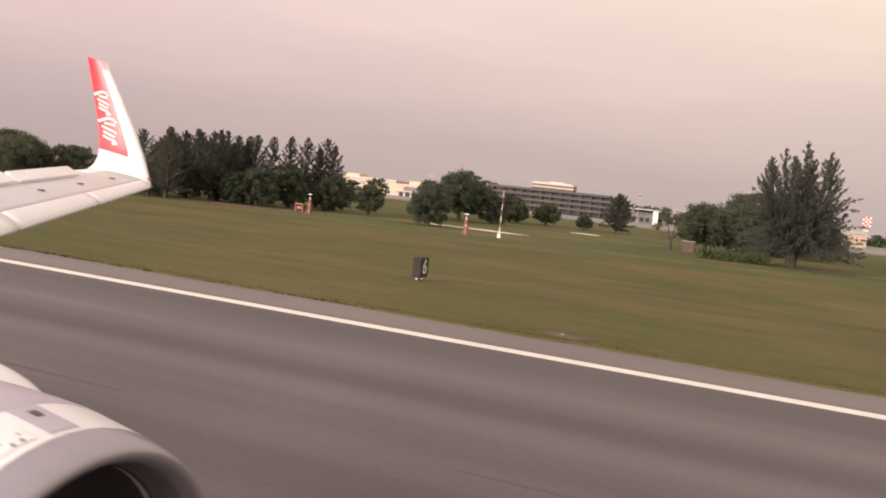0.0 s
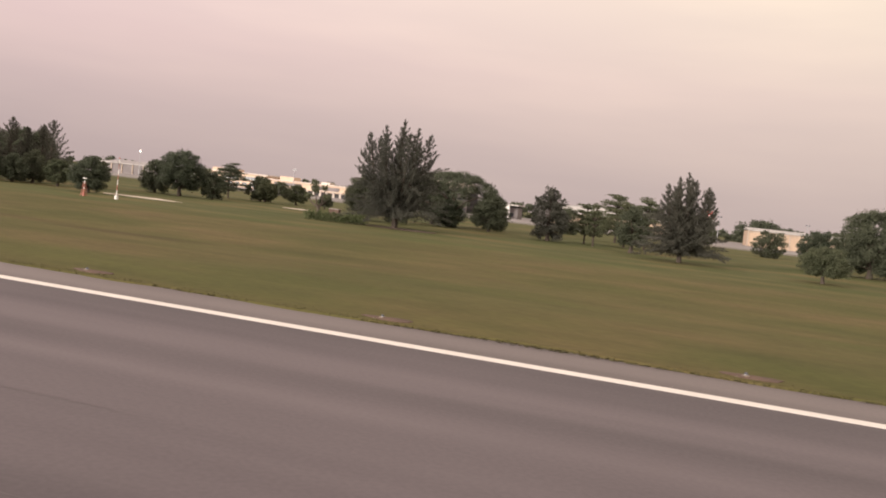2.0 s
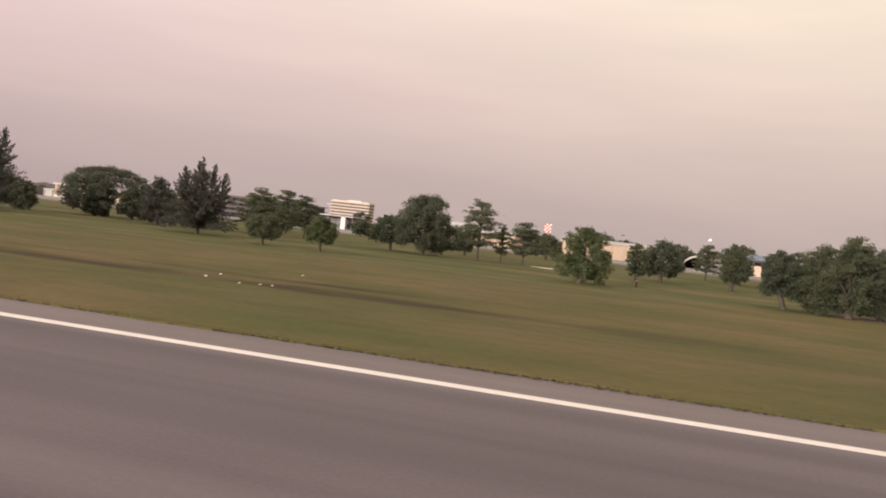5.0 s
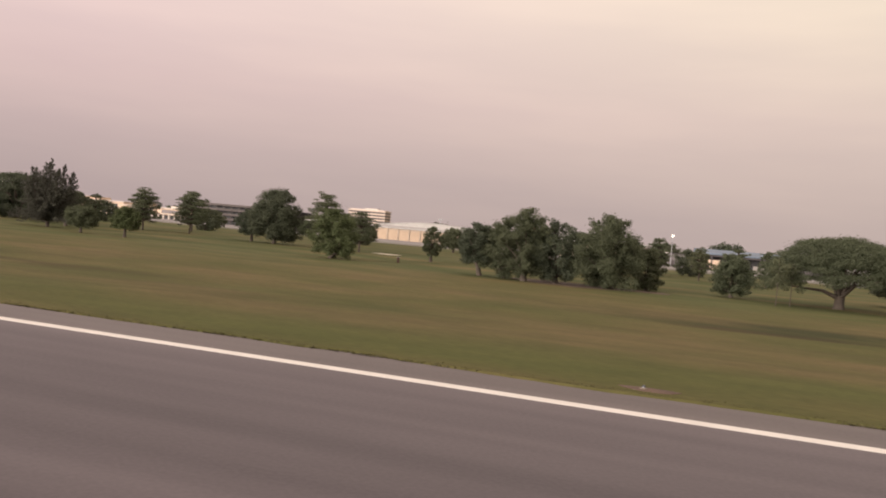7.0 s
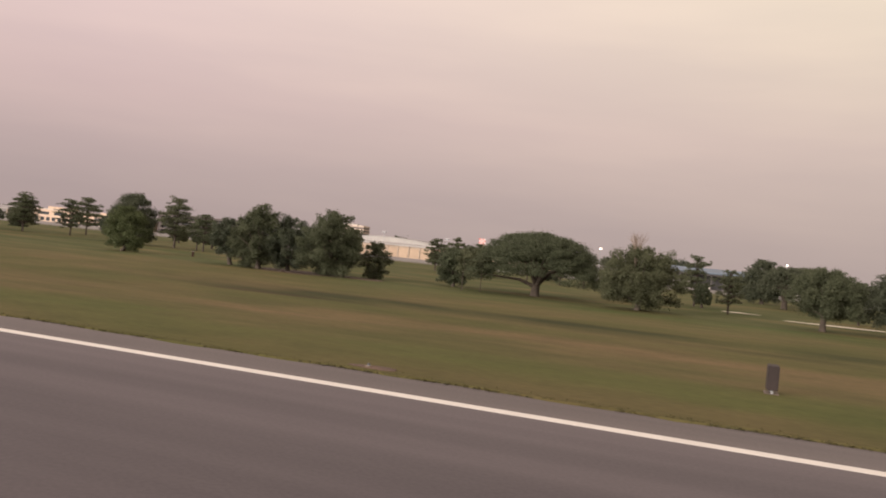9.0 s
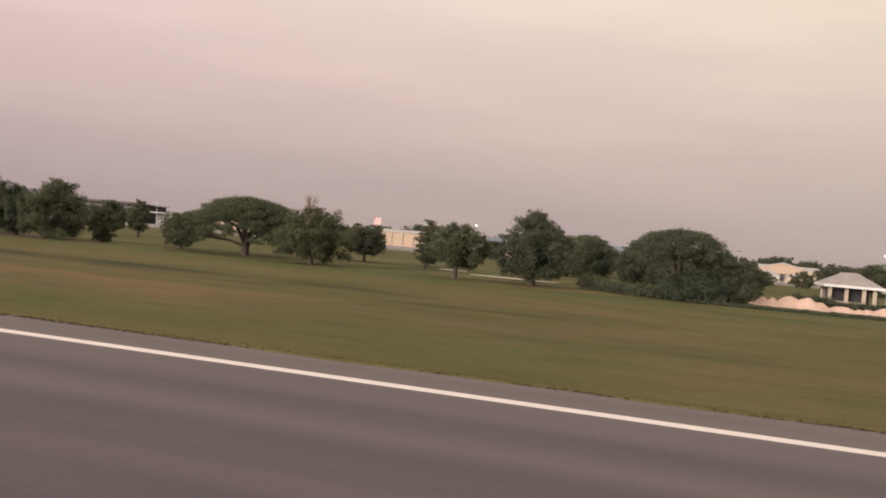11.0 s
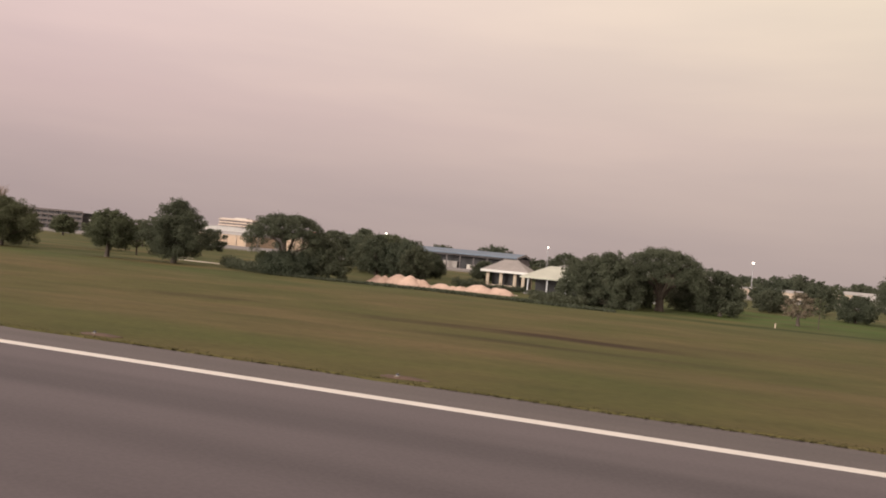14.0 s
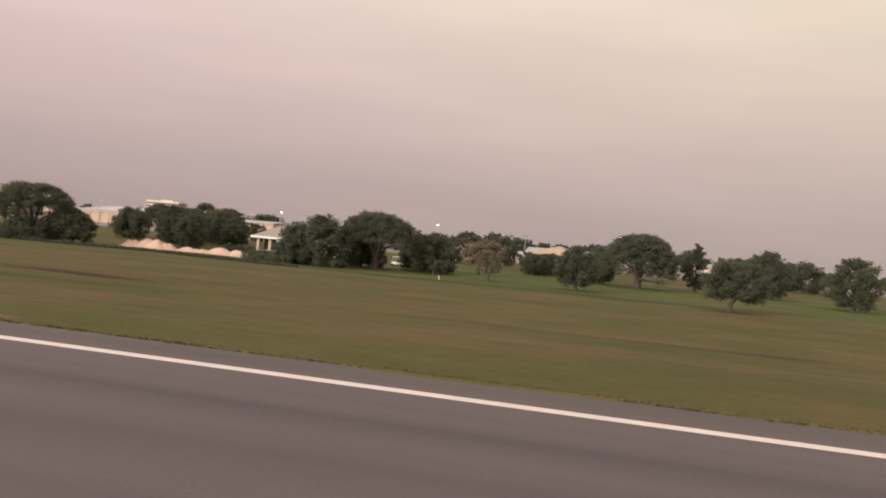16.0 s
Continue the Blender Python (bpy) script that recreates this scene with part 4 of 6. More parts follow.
def hangar(x0, x1, y, wall_h, roof_rise, bays, label, wall=BEIGE, roof=PALE_ROOF, depth=40.0, arched=False, doors=True):
    """A long hangar: wall, bay panels between pilasters, a fascia and a pitched or arched roof."""
    half = (x1 - x0) / 2
    top = holder("hangar", (x0 + x1) / 2, y, APRON_Z, label, "hangar")
    part("wall", box(-half, half, 0.4, depth, -0.3, wall_h), wall, top)
    step = 2 * half / bays
    for k in range(bays + 1):
        px = -half + k * step
        part("pilaster", box(px - 0.35, px + 0.35, -0.15, 0.4, -0.3, wall_h, 0.03), BEIGE_TRIM, top)
        if doors and k < bays:
            part("door_panel", box(px + 0.6, px + step - 0.6, 0.22, 0.4, 0.0, wall_h - 1.2), wall, top)
            part("vent_strip", box(px + 0.8, px + step - 0.8, 0.30, 0.42, wall_h - 0.95, wall_h - 0.45), BEIGE_TRIM, top)
    part("fascia", box(-half - 0.6, half + 0.6, -0.6, 0.4, wall_h, wall_h + 0.55), PALE_ROOF, top)
    if arched:
        bow = arc(-half, half, wall_h + 0.2, roof_rise)[:15]
        part("arched_gable", prism(bow, -0.1, depth - 0.5), PALE_ROOF, top)
        part("roof", prism(arc(-half - 0.8, half + 0.8, wall_h + 0.5, roof_rise), -0.4, depth), roof, top, smooth=False)
    else:
        part("roof", prism([(-0.5, wall_h + 0.55), (depth / 2, wall_h + 0.55 + roof_rise), (depth, wall_h + 0.55)], -half - 0.6, half + 0.6, "x"), roof, top)
    return top


hangar(-24, 57, 470, 7.2, 1.6, 11, "long beige hangar with vertical pilasters and pale roof")
hangar(-46, 38, 540, 9.6, 3.6, 8, "grey arch-roofed hangar behind a beige hangar", wall=GREY_WALL, roof=GREY_ROOF, arched=True, doors=False)
hangar(85, 149, 470, 8.6, 1.4, 9, "long beige hangar with pale fascia and pilasters")
hangar(312, 352, 470, 4.4, 3.4, 3, "cream gabled hangar with a dark doorway", wall=BEIGE, arched=False, doors=False, depth=30)
hangar(356, 400, 480, 3.4, 0.9, 6, "low pale shed beside the apron", wall=CREAM, roof=GREY_ROOF, depth=20)
hangar(408, 470, 475, 5.4, 1.2, 8, "low cream shed beside the apron", wall=CREAM, depth=24)
hangar(-345, -292, 470, 6.6, 2.4, 6, "dark grey hangar with a long low roof", wall=GREY_WALL, roof=GREY_ROOF, doors=False)
hangar(-283, -236, 480, 4.6, 0.8, 7, "low blue-grey shed with white base", wall=PALE_ROOF, roof=GREY_ROOF, doors=False, depth=22)


def gable_front(x0, x1, y, eave, peak):
    """The gabled end wall and dark doorway of the cream hangar."""
    half = (x1 - x0) / 2
    top = holder("gable_wall", (x0 + x1) / 2, y, APRON_Z, "cream gable end with a dark square doorway", "wall")
    part("gable", prism([(-half, -0.2), (half, -0.2), (half, eave), (0, peak), (-half, eave)], -1.2, -0.25), BEIGE, top)
    part("doorway", box(-half * 0.28, half * 0.22, -1.3, -1.0, 0, eave * 0.85), DARK, top)
    part("verge", prism([(-half - 0.6, eave), (0, peak + 0.1), (half + 0.6, eave), (half + 0.6, eave + 0.5), (0, peak + 0.7), (-half - 0.6, eave + 0.5)], -1.6, -0.2), PALE_ROOF, top)


gable_front(312, 352, 469, 4.4, 9.3)


SHADE_GREY = surface("dull_grey_panel", (0.13, 0.115, 0.115), 0.9, vary=0.25, scale=0.2, fine=1.5)


SOOT = surface("weathered_concrete", (0.080, 0.067, 0.064), 0.9, vary=0.25, scale=0.2, fine=1.5)


def car_park(x0, x1, y, decks, storey):
    """An open multi-storey car park: decks, parapets and columns."""
    half = (x1 - x0) / 2
    top = holder("car_park", (x0 + x1) / 2, y, APRON_Z, "dark grey multi-storey car park with open decks", "building")
    # near-black fill that gives the shade between the decks as colour
    part("core", box(-half + 1.5, half - 1.5, 2.2, 30, 0, decks * storey - 0.6), DARK, top)
    for k in range(decks):
        z = (k + 1) * storey
        part("deck", box(-half, half, 0, 32, z - 0.35, z), SOOT, top)
        part("parapet", box(-half, half, -0.25, 0, z - 0.35, z + 1.0), surface("parapet_concrete", (0.098, 0.082, 0.078), 0.85) if k == 0 else bpy.data.materials["parapet_concrete"], top)
    n = 12
    for k in range(n + 1):
        px = -half + 0.4 + (2 * half - 0.8) * k / n
        part("column", box(px - 0.3, px + 0.3, 0.05, 0.65, 0, decks * storey - 0.35), SOOT, top)
    part("stair_tower", box(-half - 3.5, -half, 2, 10, 0, decks * storey + 1.9), SOOT, top)


car_park(-149, -76, 470, 4, 3.2)


HOTEL_WHITE = surface("bright_white_wall", (0.64, 0.56, 0.49), 0.7, vary=0.05, scale=0.1, fine=1.5)
PEACH_WHITE = surface("peach_white_wall", (0.56, 0.45, 0.38), 0.8, vary=0.05, scale=0.1, fine=1.5)
PEACH = surface("peach_wall", (0.62, 0.46, 0.34), 0.75, vary=0.06, scale=0.1, fine=1.0)


def terminal():
    """The cream terminal: a tall hall, a glazed middle, a lower arcade wing and rooftop blocks."""
    top = holder("terminal_building", -200, 470, APRON_Z, "cream terminal building with window bands and arcade", "building")
    part("hall", box(-66, -14, 0.5, 34, -0.2, 9.0), PEACH, top)
    part("wing", box(-14, 46, 0.5, 24, -0.2, 7.2), PEACH, top)
    part("hall_roof", box(-67, -13, -0.4, 35, 9.0, 9.7), HOTEL_WHITE, top)
    part("wing_roof", box(-14, 47, -0.4, 25, 7.2, 7.8), HOTEL_WHITE, top)
    part("rooftop_block", box(-60, -44, 8, 22, 9.7, 11.6), PEACH, top)
    part("rooftop_block", box(-6, 4, 4, 14, 7.8, 10.2), PEACH, top)
    part("rooftop_block", box(24, 30, 4, 12, 7.8, 9.2), HOTEL_WHITE, top)
    for k in range(9):
        px = -64 + k * 5.4
        w = part("window", box(px, px + 3.4, 0.36, 0.55, 0.6, 3.4), WINDOW, top)
        part("sill", box(px - 0.15, px + 3.55, 0.2, 0.5, 0.4, 0.6), HOTEL_WHITE, w)
    for k in range(3):
        px = -62 + k * 16
        part("window", box(px, px + 11, 0.36, 0.55, 5.2, 7.4), WINDOW, top)
    for k in range(2):
        px = -8 + k * 27
        part("glazing", box(px, px + 20, 0.34, 0.55, 3.9, 6.3), GREY_WALL, top)
    for k in range(12):
        px = -11 + k * 4.7
        # flat near-black panels on the wall, shade of the arcade put into colour
        part("arcade_opening", box(px, px + 3.3, 0.34, 0.55, 0.0, 2.6), DARK, top)
        part("arcade_column", box(px + 3.4, px + 4.5, -0.3, 0.5, -0.2, 3.2), HOTEL_WHITE, top)
    part("canopy", box(-14, 46, -1.6, 0.5, 3.2, 3.55), HOTEL_WHITE, top)


terminal()


def hotel(x0, x1, y, storeys, storey):
    """A far white slab block with a dark window band on each storey."""
    half = (x1 - x0) / 2
    top = holder("hotel_block", (x0 + x1) / 2, y, GROUND_Z, "distant white slab block with banded storeys", "building")
    part("core", box(-half + 0.8, half - 0.8, 0.8, 18, -0.2, storeys * storey), GREY_WALL, top)
    for k in range(storeys):
        z = k * storey
        band = part("balcony_band", box(-half, half, 0, 18.6, z + 1.9, z + storey + 0.05), PEACH_WHITE, top)
        part("window_band", box(-half + 0.9, half - 0.9, 0.70, 0.9, z + 0.1, z + 1.9), SHADE_GREY, band)
    part("roof_slab", box(-half * 0.9, half * 0.9, 1, 17, storeys * storey, storeys * storey + 0.8), HOTEL_WHITE, top)
    part("plant_room", box(-half * 0.2, half * 0.5, 5, 13, storeys * storey + 0.8, storeys * storey + 2.2), WHITE, top)


hotel(-236, -187, 888, 8, 3.55)


def blue_shed(x0, x1, y):
    """A wide open-fronted shed under a blue metal roof, with a white verge and an orange-walled end bay."""
    half = (x1 - x0) / 2
    top = holder("blue_roofed_shed", (x0 + x1) / 2, y, APRON_Z, "wide open-fronted shed under a blue metal roof", "building")
    part("roof", prism([(-3.0, 8.5), (-3.0, 7.9), (20.0, 10.0), (40, 7.9), (40, 8.5), (20, 10.9)], -half - 1, half + 1, "x"), BLUE_ROOF, top)
    for e in (-1, 1):
        part("verge", prism([(-3.1, 8.6), (-3.1, 7.6), (20.0, 9.7), (40.1, 7.6), (40.1, 8.6), (20, 11.0)], e * (half + 1.02), e * (half + 1.3), "x"), GREY_WALL, top)
    # brought forward and near-black, so the open front looks deep in shade
    part("back_wall", box(-half + 0.4, half - 0.4, 5, 38, -0.2, 7.9), DARK, top)
    for e in (-1, 1):
        part("end_wall", box(*sorted((e * half, e * (half - 0.35))), 0.2, 38, -0.2, 7.9), SHADE_GREY, top)
    part("beam", box(-half, half, -1.0, -0.5, 7.0, 7.9), SHADE_GREY, top)
    for k in range(10):
        px = -half + 0.5 + (2 * half - 1) * k / 9
        part("column", box(px - 0.3, px + 0.3, -1.0, -0.4, -0.1, 7.9), SHADE_GREY, top)
    part("end_bay_wall", box(-half + 0.9, -half + 12.5, -0.35, 0.0, -0.1, 5.3), PEACH, top, "dull orange wall of the end bay")
    part("end_bay_door", box(-half + 4.5, -half + 7.5, -0.5, -0.36, -0.1, 2.6), DARK, top)
    for k, (a, b, hgt, mat) in enumerate(((0.22, 0.34, 3.0, GREY_WALL), (0.40, 0.52, 3.8, TILE_ROOF), (0.60, 0.66, 2.6, WHITE), (0.74, 0.92, 3.6, SHADE_GREY))):
        part("store_wall", box(-half + 2 * half * a, -half + 2 * half * b, 2.5, 4.9, -0.1, hgt), mat, top)


blue_shed(177.5, 248.5, 431)


def service_block(x0, x1, y, h):
    """A plain flat-roofed block between the arched shelter and the shed."""
    half = (x1 - x0) / 2
    top = holder("service_block", (x0 + x1) / 2, y, APRON_Z, "plain grey-brown flat-roofed service block", "building")
    part("wall", box(-half, half, 0, 16, -0.2, h - 0.5), GREY_WALL, top)
    part("roof_slab", box(-half - 0.4, half + 0.4, -0.5, 16.4, h - 0.5, h), SHADE_GREY, top)
    for k in range(3):
        px = -half + 2.4 + k * (2 * half - 4.8) / 2
        part("shutter", box(px - 1.5, px + 1.5, -0.1, 0.1, -0.1, 3.2), SHADE_GREY, top)


service_block(163.0, 175.5, 449.5, 7.0)


def arch_shed(x0, x1, y, h):
    half = (x1 - x0) / 2
    top = holder("arched_shelter", (x0 + x1) / 2, y, APRON_Z, "small arched shelter with a pale rim", "building")
    part("roof", prism(arc(-half, half, 2.4, h - 2.4), 0, 24), GREY_ROOF, top)
    part("rim", prism(arc(-half - 0.3, half + 0.3, 2.5, h - 2.3, thick=0.9), -0.6, 0.0), WHITE, top)
    part("side_wall", box(-half, -half + 0.5, 0, 24, -0.2, 2.4), WHITE, top)
    part("side_wall", box(half - 0.5, half, 0, 24, -0.2, 2.4), WHITE, top)
    # coloured near-black for the shade inside the arch
    part("back_wall", box(-half + 0.5, half - 0.5, 20, 23, -0.2, h - 1.0), DARK, top)


arch_shed(153, 169, 470, 7.2)


def house(x, y, w, d, wall_h, roof_h, label, wall=WHITE, roof=GREY_ROOF, base=APRON_Z):
    """A small house with a hipped roof, a door and windows."""
    top = holder("house", x, y, base, label, "house")
    part("wall", box(-w / 2, w / 2, 0, d, -0.3, wall_h), wall, top)
    bm = bmesh.new()
    o = 0.7
    lo = [bm.verts.new(p) for p in ((-w / 2 - o, -o, wall_h), (w / 2 + o, -o, wall_h), (w / 2 + o, d + o, wall_h), (-w / 2 - o, d + o, wall_h))]
    hi = [bm.verts.new((-w * 0.22, d / 2, wall_h + roof_h)), bm.verts.new((w * 0.22, d / 2, wall_h + roof_h))]
    bm.faces.new(lo[::-1])
    for q in ((lo[0], lo[1], hi[1], hi[0]), (lo[1], lo[2], hi[1]), (lo[2], lo[3], hi[0], hi[1]), (lo[3], lo[0], hi[0])):
        bm.faces.new(q)
    part("roof", bm, roof, top)
    n = max(2, int(w / 4))
    for k in range(n):
        px = -w / 2 + w * (k + 0.5) / n
        part("window", box(px - 0.7, px + 0.7, -0.06, 0.1, 0.9, min(2.3, wall_h - 0.3)), WINDOW, top)


house(289, 470, 24, 14, 4.2, 4.0, "pinkish white house with a grey hipped roof", WHITE, PALE_ROOF)
house(300, 330, 12, 10, 3.2, 2.2, "small cream house with a grey roof", CREAM, GREY_ROOF)
house(268, 500, 20, 12, 5.0, 2.4, "white house with a grey hipped roof", WHITE, GREY_ROOF)
house(318, 420, 14, 10, 3.2, 2.0, "low white house with a pale roof", WHITE, PALE_ROOF)
house(330, 395, 10, 8, 2.8, 1.8, "low pinkish house with a pale roof", CREAM, PALE_ROOF)
house(424, 420, 18, 12, 3.6, 2.2, "low white house with a pale roof", WHITE, PALE_ROOF)


def pavilion():
    """An open clubhouse pavilion: plinth, posts, low walls and a hipped tile roof."""
    top = holder("pavilion", 305.2, 155, GROUND_Z, "cream open pavilion with hipped tile roof", "pavilion")
    part("plinth", box(-3.9, 3.9, 0, 8, -0.3, 0.45, 0.04), CREAM, top)
    for px in (-3.6, -0.9, 1.9, 3.6):
        for py in (0.35, 7.6):
            part("post", box(px - 0.30, px + 0.30, py - 0.28, py + 0.28, 0.45, 3.4, 0.02), CREAM, top)
    part("back_wall", box(-3.6, 3.6, 7.3, 7.5, 0.45, 3.3), GREY_WALL, top)
    part("low_wall", box(-3.3, -1.2, 0.25, 0.45, 0.45, 1.0), CREAM, top)
    part("low_wall", box(-0.6, 1.6, 0.25, 0.45, 0.45, 1.0), CREAM, top)
    # added near-black block, the shade under the roof built as a solid
    part("inner_room", box(-3.1, 3.1, 2.0, 7.0, 0.45, 3.3), DARK, top)
    part("eave_board", box(-4.9, 4.9, -1.1, 9.1, 3.4, 3.85, 0.03), SIGNAL_WHITE, top)
    bm = bmesh.new()
    lo = [bm.verts.new(p) for p in ((-4.8, -1.0, 3.85), (4.8, -1.0, 3.85), (4.8, 9.0, 3.85), (-4.8, 9.0, 3.85))]
    hi = [bm.verts.new((-1.4, 4.0, 6.0)), bm.verts.new((1.6, 4.0, 6.0))]
    bm.faces.new(lo[::-1])
    for q in ((lo[0], lo[1], hi[1], hi[0]), (lo[1], lo[2], hi[1]), (lo[2], lo[3], hi[0], hi[1]), (lo[3], lo[0], hi[0])):
        bm.faces.new(q)
    part("roof", bm, TILE_ROOF, top, "grey-brown tiled hipped roof")
    part("ridge_cap", box(-1.5, 1.7, 3.85, 4.15, 5.96, 6.12), TILE_ROOF, top)
    part("link_roof", prism([(4.6, 3.3), (8.4, 4.1), (9.4, 4.1), (9.4, 3.9), (8.4, 3.9), (4.6, 3.1)], 1.0, 5.0), GREEN_ROOF, top, "low pale roof over the walkway")


pavilion()


def club_shelter():
    """A low shelter with a broad pale roof beside the pavilion."""
    top = holder("club_shelter", 316.5, 148, GROUND_Z, "low shelter with broad pale green roof", "shelter")
    part("floor_slab", box(-6.0, 6.0, 0, 10, -0.3, 0.25), CONCRETE, top)
    for px in (-5.4, -1.8, 1.8, 5.4):
        for py in (0.4, 9.6):
            part("post", box(px - 0.12, px + 0.12, py - 0.12, py + 0.12, 0.25, 3.1), STEEL, top)
    # added near-black sheet for the dim space below the shelter's roof
    part("screen_wall", box(-5.0, 5.0, 6.0, 6.2, 0.25, 3.0), DARK, top)
    part("planter", box(-5.6, 1.0, 0.2, 0.9, 0.25, 0.7), SHADE_GREY, top)
    bm = bmesh.new()
    lo = [bm.verts.new(p) for p in ((-6.8, -0.9, 3.0), (6.8, -0.9, 3.0), (6.8, 10.9, 3.0), (-6.8, 10.9, 3.0))]
    up = [bm.verts.new((p.co.x, p.co.y, 3.25)) for p in lo]
    hi = [bm.verts.new((-2.2, 5.0, 5.6)), bm.verts.new((3.4, 5.0, 5.6))]
    bm.faces.new(lo[::-1])
    for i in range(4):
        bm.faces.new((lo[i], lo[(i + 1) % 4], up[(i + 1) % 4], up[i]))
    for q in ((up[0], up[1], hi[1], hi[0]), (up[1], up[2], hi[1]), (up[2], up[3], hi[0], hi[1]), (up[3], up[0], hi[0])):
        bm.faces.new(q)
    part("roof", bm, GREEN_ROOF, top, "weathered pale green sheet roof")


club_shelter()


def gate_block():
    """A dark flat block with a canopy roof carried on a tall white slab."""
    top = holder("gate_block", -54, 470, APRON_Z, "dark flat block with canopy and tall white slab", "building")
    part("block", box(-10, 9.5, 0.5, 14, -0.2, 6.6), GREY_WALL, top)
    part("canopy", box(-11.5, 11, -5.5, 14.5, 7.6, 8.4, 0.05), PALE_ROOF, top)
    part("clerestory", box(-9, 8.5, 1.0, 13.5, 6.6, 7.6), DARK, top)
    part("white_slab", box(2.6, 5.4, -4.6, -3.4, -0.2, 7.6), SIGNAL_WHITE, top)
    for k in range(5):
        part("window", box(-8.6 + k * 3.4, -6.4 + k * 3.4, 0.36, 0.55, 1.0, 3.4), WINDOW, top)


gate_block()


def checker_tower():
    """A small tower that carries a red and white chequered board."""
    top = holder("checker_tower", 66, 550, GROUND_Z, "tower with red and white chequered board", "tower")
    part("shaft", box(-1.5, 1.5, 0, 3, -0.2, 13.2), WHITE, top)
    for k in range(4):
        part("band", box(-1.6, 1.6, -0.1, 3.1, 2.0 + 3 * k, 3.2 + 3 * k), GREY_WALL, top)
    board = part("board", box(-2.4, 2.4, -0.5, -0.1, 12.6, 18.4), SIGNAL_WHITE, top)
    for i in range(4):
        for j in range(5):
            if (i + j) % 2 == 0:
                part("red_square", box(-2.4 + i * 1.2, -1.2 + i * 1.2, -0.56, -0.49, 12.6 + j * 1.16, 13.76 + j * 1.16), RED, board)


checker_tower()


def lamp_glow():
    m = bpy.data.materials.new("lamp_glow")
    m.use_nodes = True
    b = m.node_tree.nodes["Principled BSDF"]
    b.inputs["Base Color"].default_value = (0.9, 0.85, 0.8, 1)
    b.inputs["Emission Color"].default_value = (1.0, 0.84, 0.68, 1)
    b.inputs["Emission Strength"].default_value = 6.0
    return m


GLOW = lamp_glow()


def light_mast(x, y, h, lit=True, head=0.75):
    """An apron floodlight: tapered mast, cross arm and lamp heads."""
    top = holder("light_mast", x, y, GROUND_Z, "tall steel apron floodlight mast, lit at dusk" if lit else "tall steel apron light mast, unlit", "lamp post", "apron light masts")
    w = Wood()
    w.limb([(0, 0, -0.2), (0, 0, h * 0.5), (0, 0, h)], [0.26, 0.2, 0.12], 8)
    part_mesh("mast", quick_mesh("mast", [tuple(v) for v in w.verts], w.faces, STEEL, True), top)
    part("cross_arm", box(-1.4, 1.4, -0.12, 0.12, h - 0.25, h), STEEL, top)
    for s in ((0,) if lit else (-1, 1)):
        lamp = part("lamp_head", box(s * 0.7 - 0.5, s * 0.7 + 0.5, -0.45, 0.35, h - 0.05, h + head * 0.8, 0.06), STEEL, top)
        part("lens", box(s * 0.7 - 0.45, s * 0.7 + 0.45, -0.50, -0.44, h, h + head * 0.7), GLOW if lit else WINDOW, lamp)


for mx, my, mh in ((165, 448, 16.0), (261, 457, 16.2), (368, 410, 16.0), (451, 520, 16.4), (-281, 429, 15.4)):
    light_mast(mx, my, mh, True)
for mx, my, mh in ((69, 465, 14.0), (28, 462, 15.0), (-60, 465, 15.0), (-178, 440, 14.5), (118, 500, 15.0), (310, 480, 14.0)):
    light_mast(mx, my, mh, False, 0.6)


def far_woods():
    """The tree line behind the buildings, too far off to tell its trees apart."""
    rng = np.random.default_rng(77)
    clumps = []
    for x in np.arange(-900, 900, 5.0):
        y = 640 + 40 * math.sin(x * 0.013) + rng.normal(0, 12)
        h = 8.5 + 4.5 * noise.noise((x * 0.02, 3.1, 0)) + rng.normal(0, 1.0)
        for z in np.arange(1.5, h, 2.6):
            clumps.append((x + rng.normal(0, 2), y + rng.normal(0, 2), GROUND_Z + z, 3.2, 2.0))
    v, f = clump_cloud(rng, clumps, 0.55, 1.3, 0.8)
    tagged(new("far_woods", quick_mesh("far_woods", v, f, LEAF_DEEP)), "distant dark tree line on the horizon", "trees", kind="stuff")


far_woods()
for cx, cy, ch, cw in ((98, 560, 16, 30), (118, 585, 13, 22), (152, 600, 14, 26), (196, 600, 17, 30), (255, 570, 16, 26), (275, 575, 16.5, 26), (294, 570, 14, 22), (313, 560, 12, 20), (-24, 610, 15, 28), (345, 600, 15, 26), (40, 620, 13, 26), (410, 590, 15, 26), (460, 560, 14, 24)):
    round_tree(cx, cy, ch, cw, "broad distant tree behind the hangars", LEAF_DEEP, low=0.05, dense=8.0, lobes=26)
for cx, cy, ch, cw in ((-20, 300, 7.5, 9), (22, 305, 7, 9), (118, 312, 5, 6), (146, 300, 3.4, 3.2), (208, 300, 6.5, 8), (236, 280, 7, 9), (304, 285, 4.6, 7), (318, 300, 5.6, 8), (338, 305, 5.2, 8), (386, 300, 8, 10), (408, 285, 9, 10), (430, 300, 9, 11), (-110, 300, 6, 8), (-140, 290, 8, 9)):
    round_tree(cx, cy, ch, cw, "small tree beside the service road", LEAF, low=0.12, dense=7.0, lobes=26)

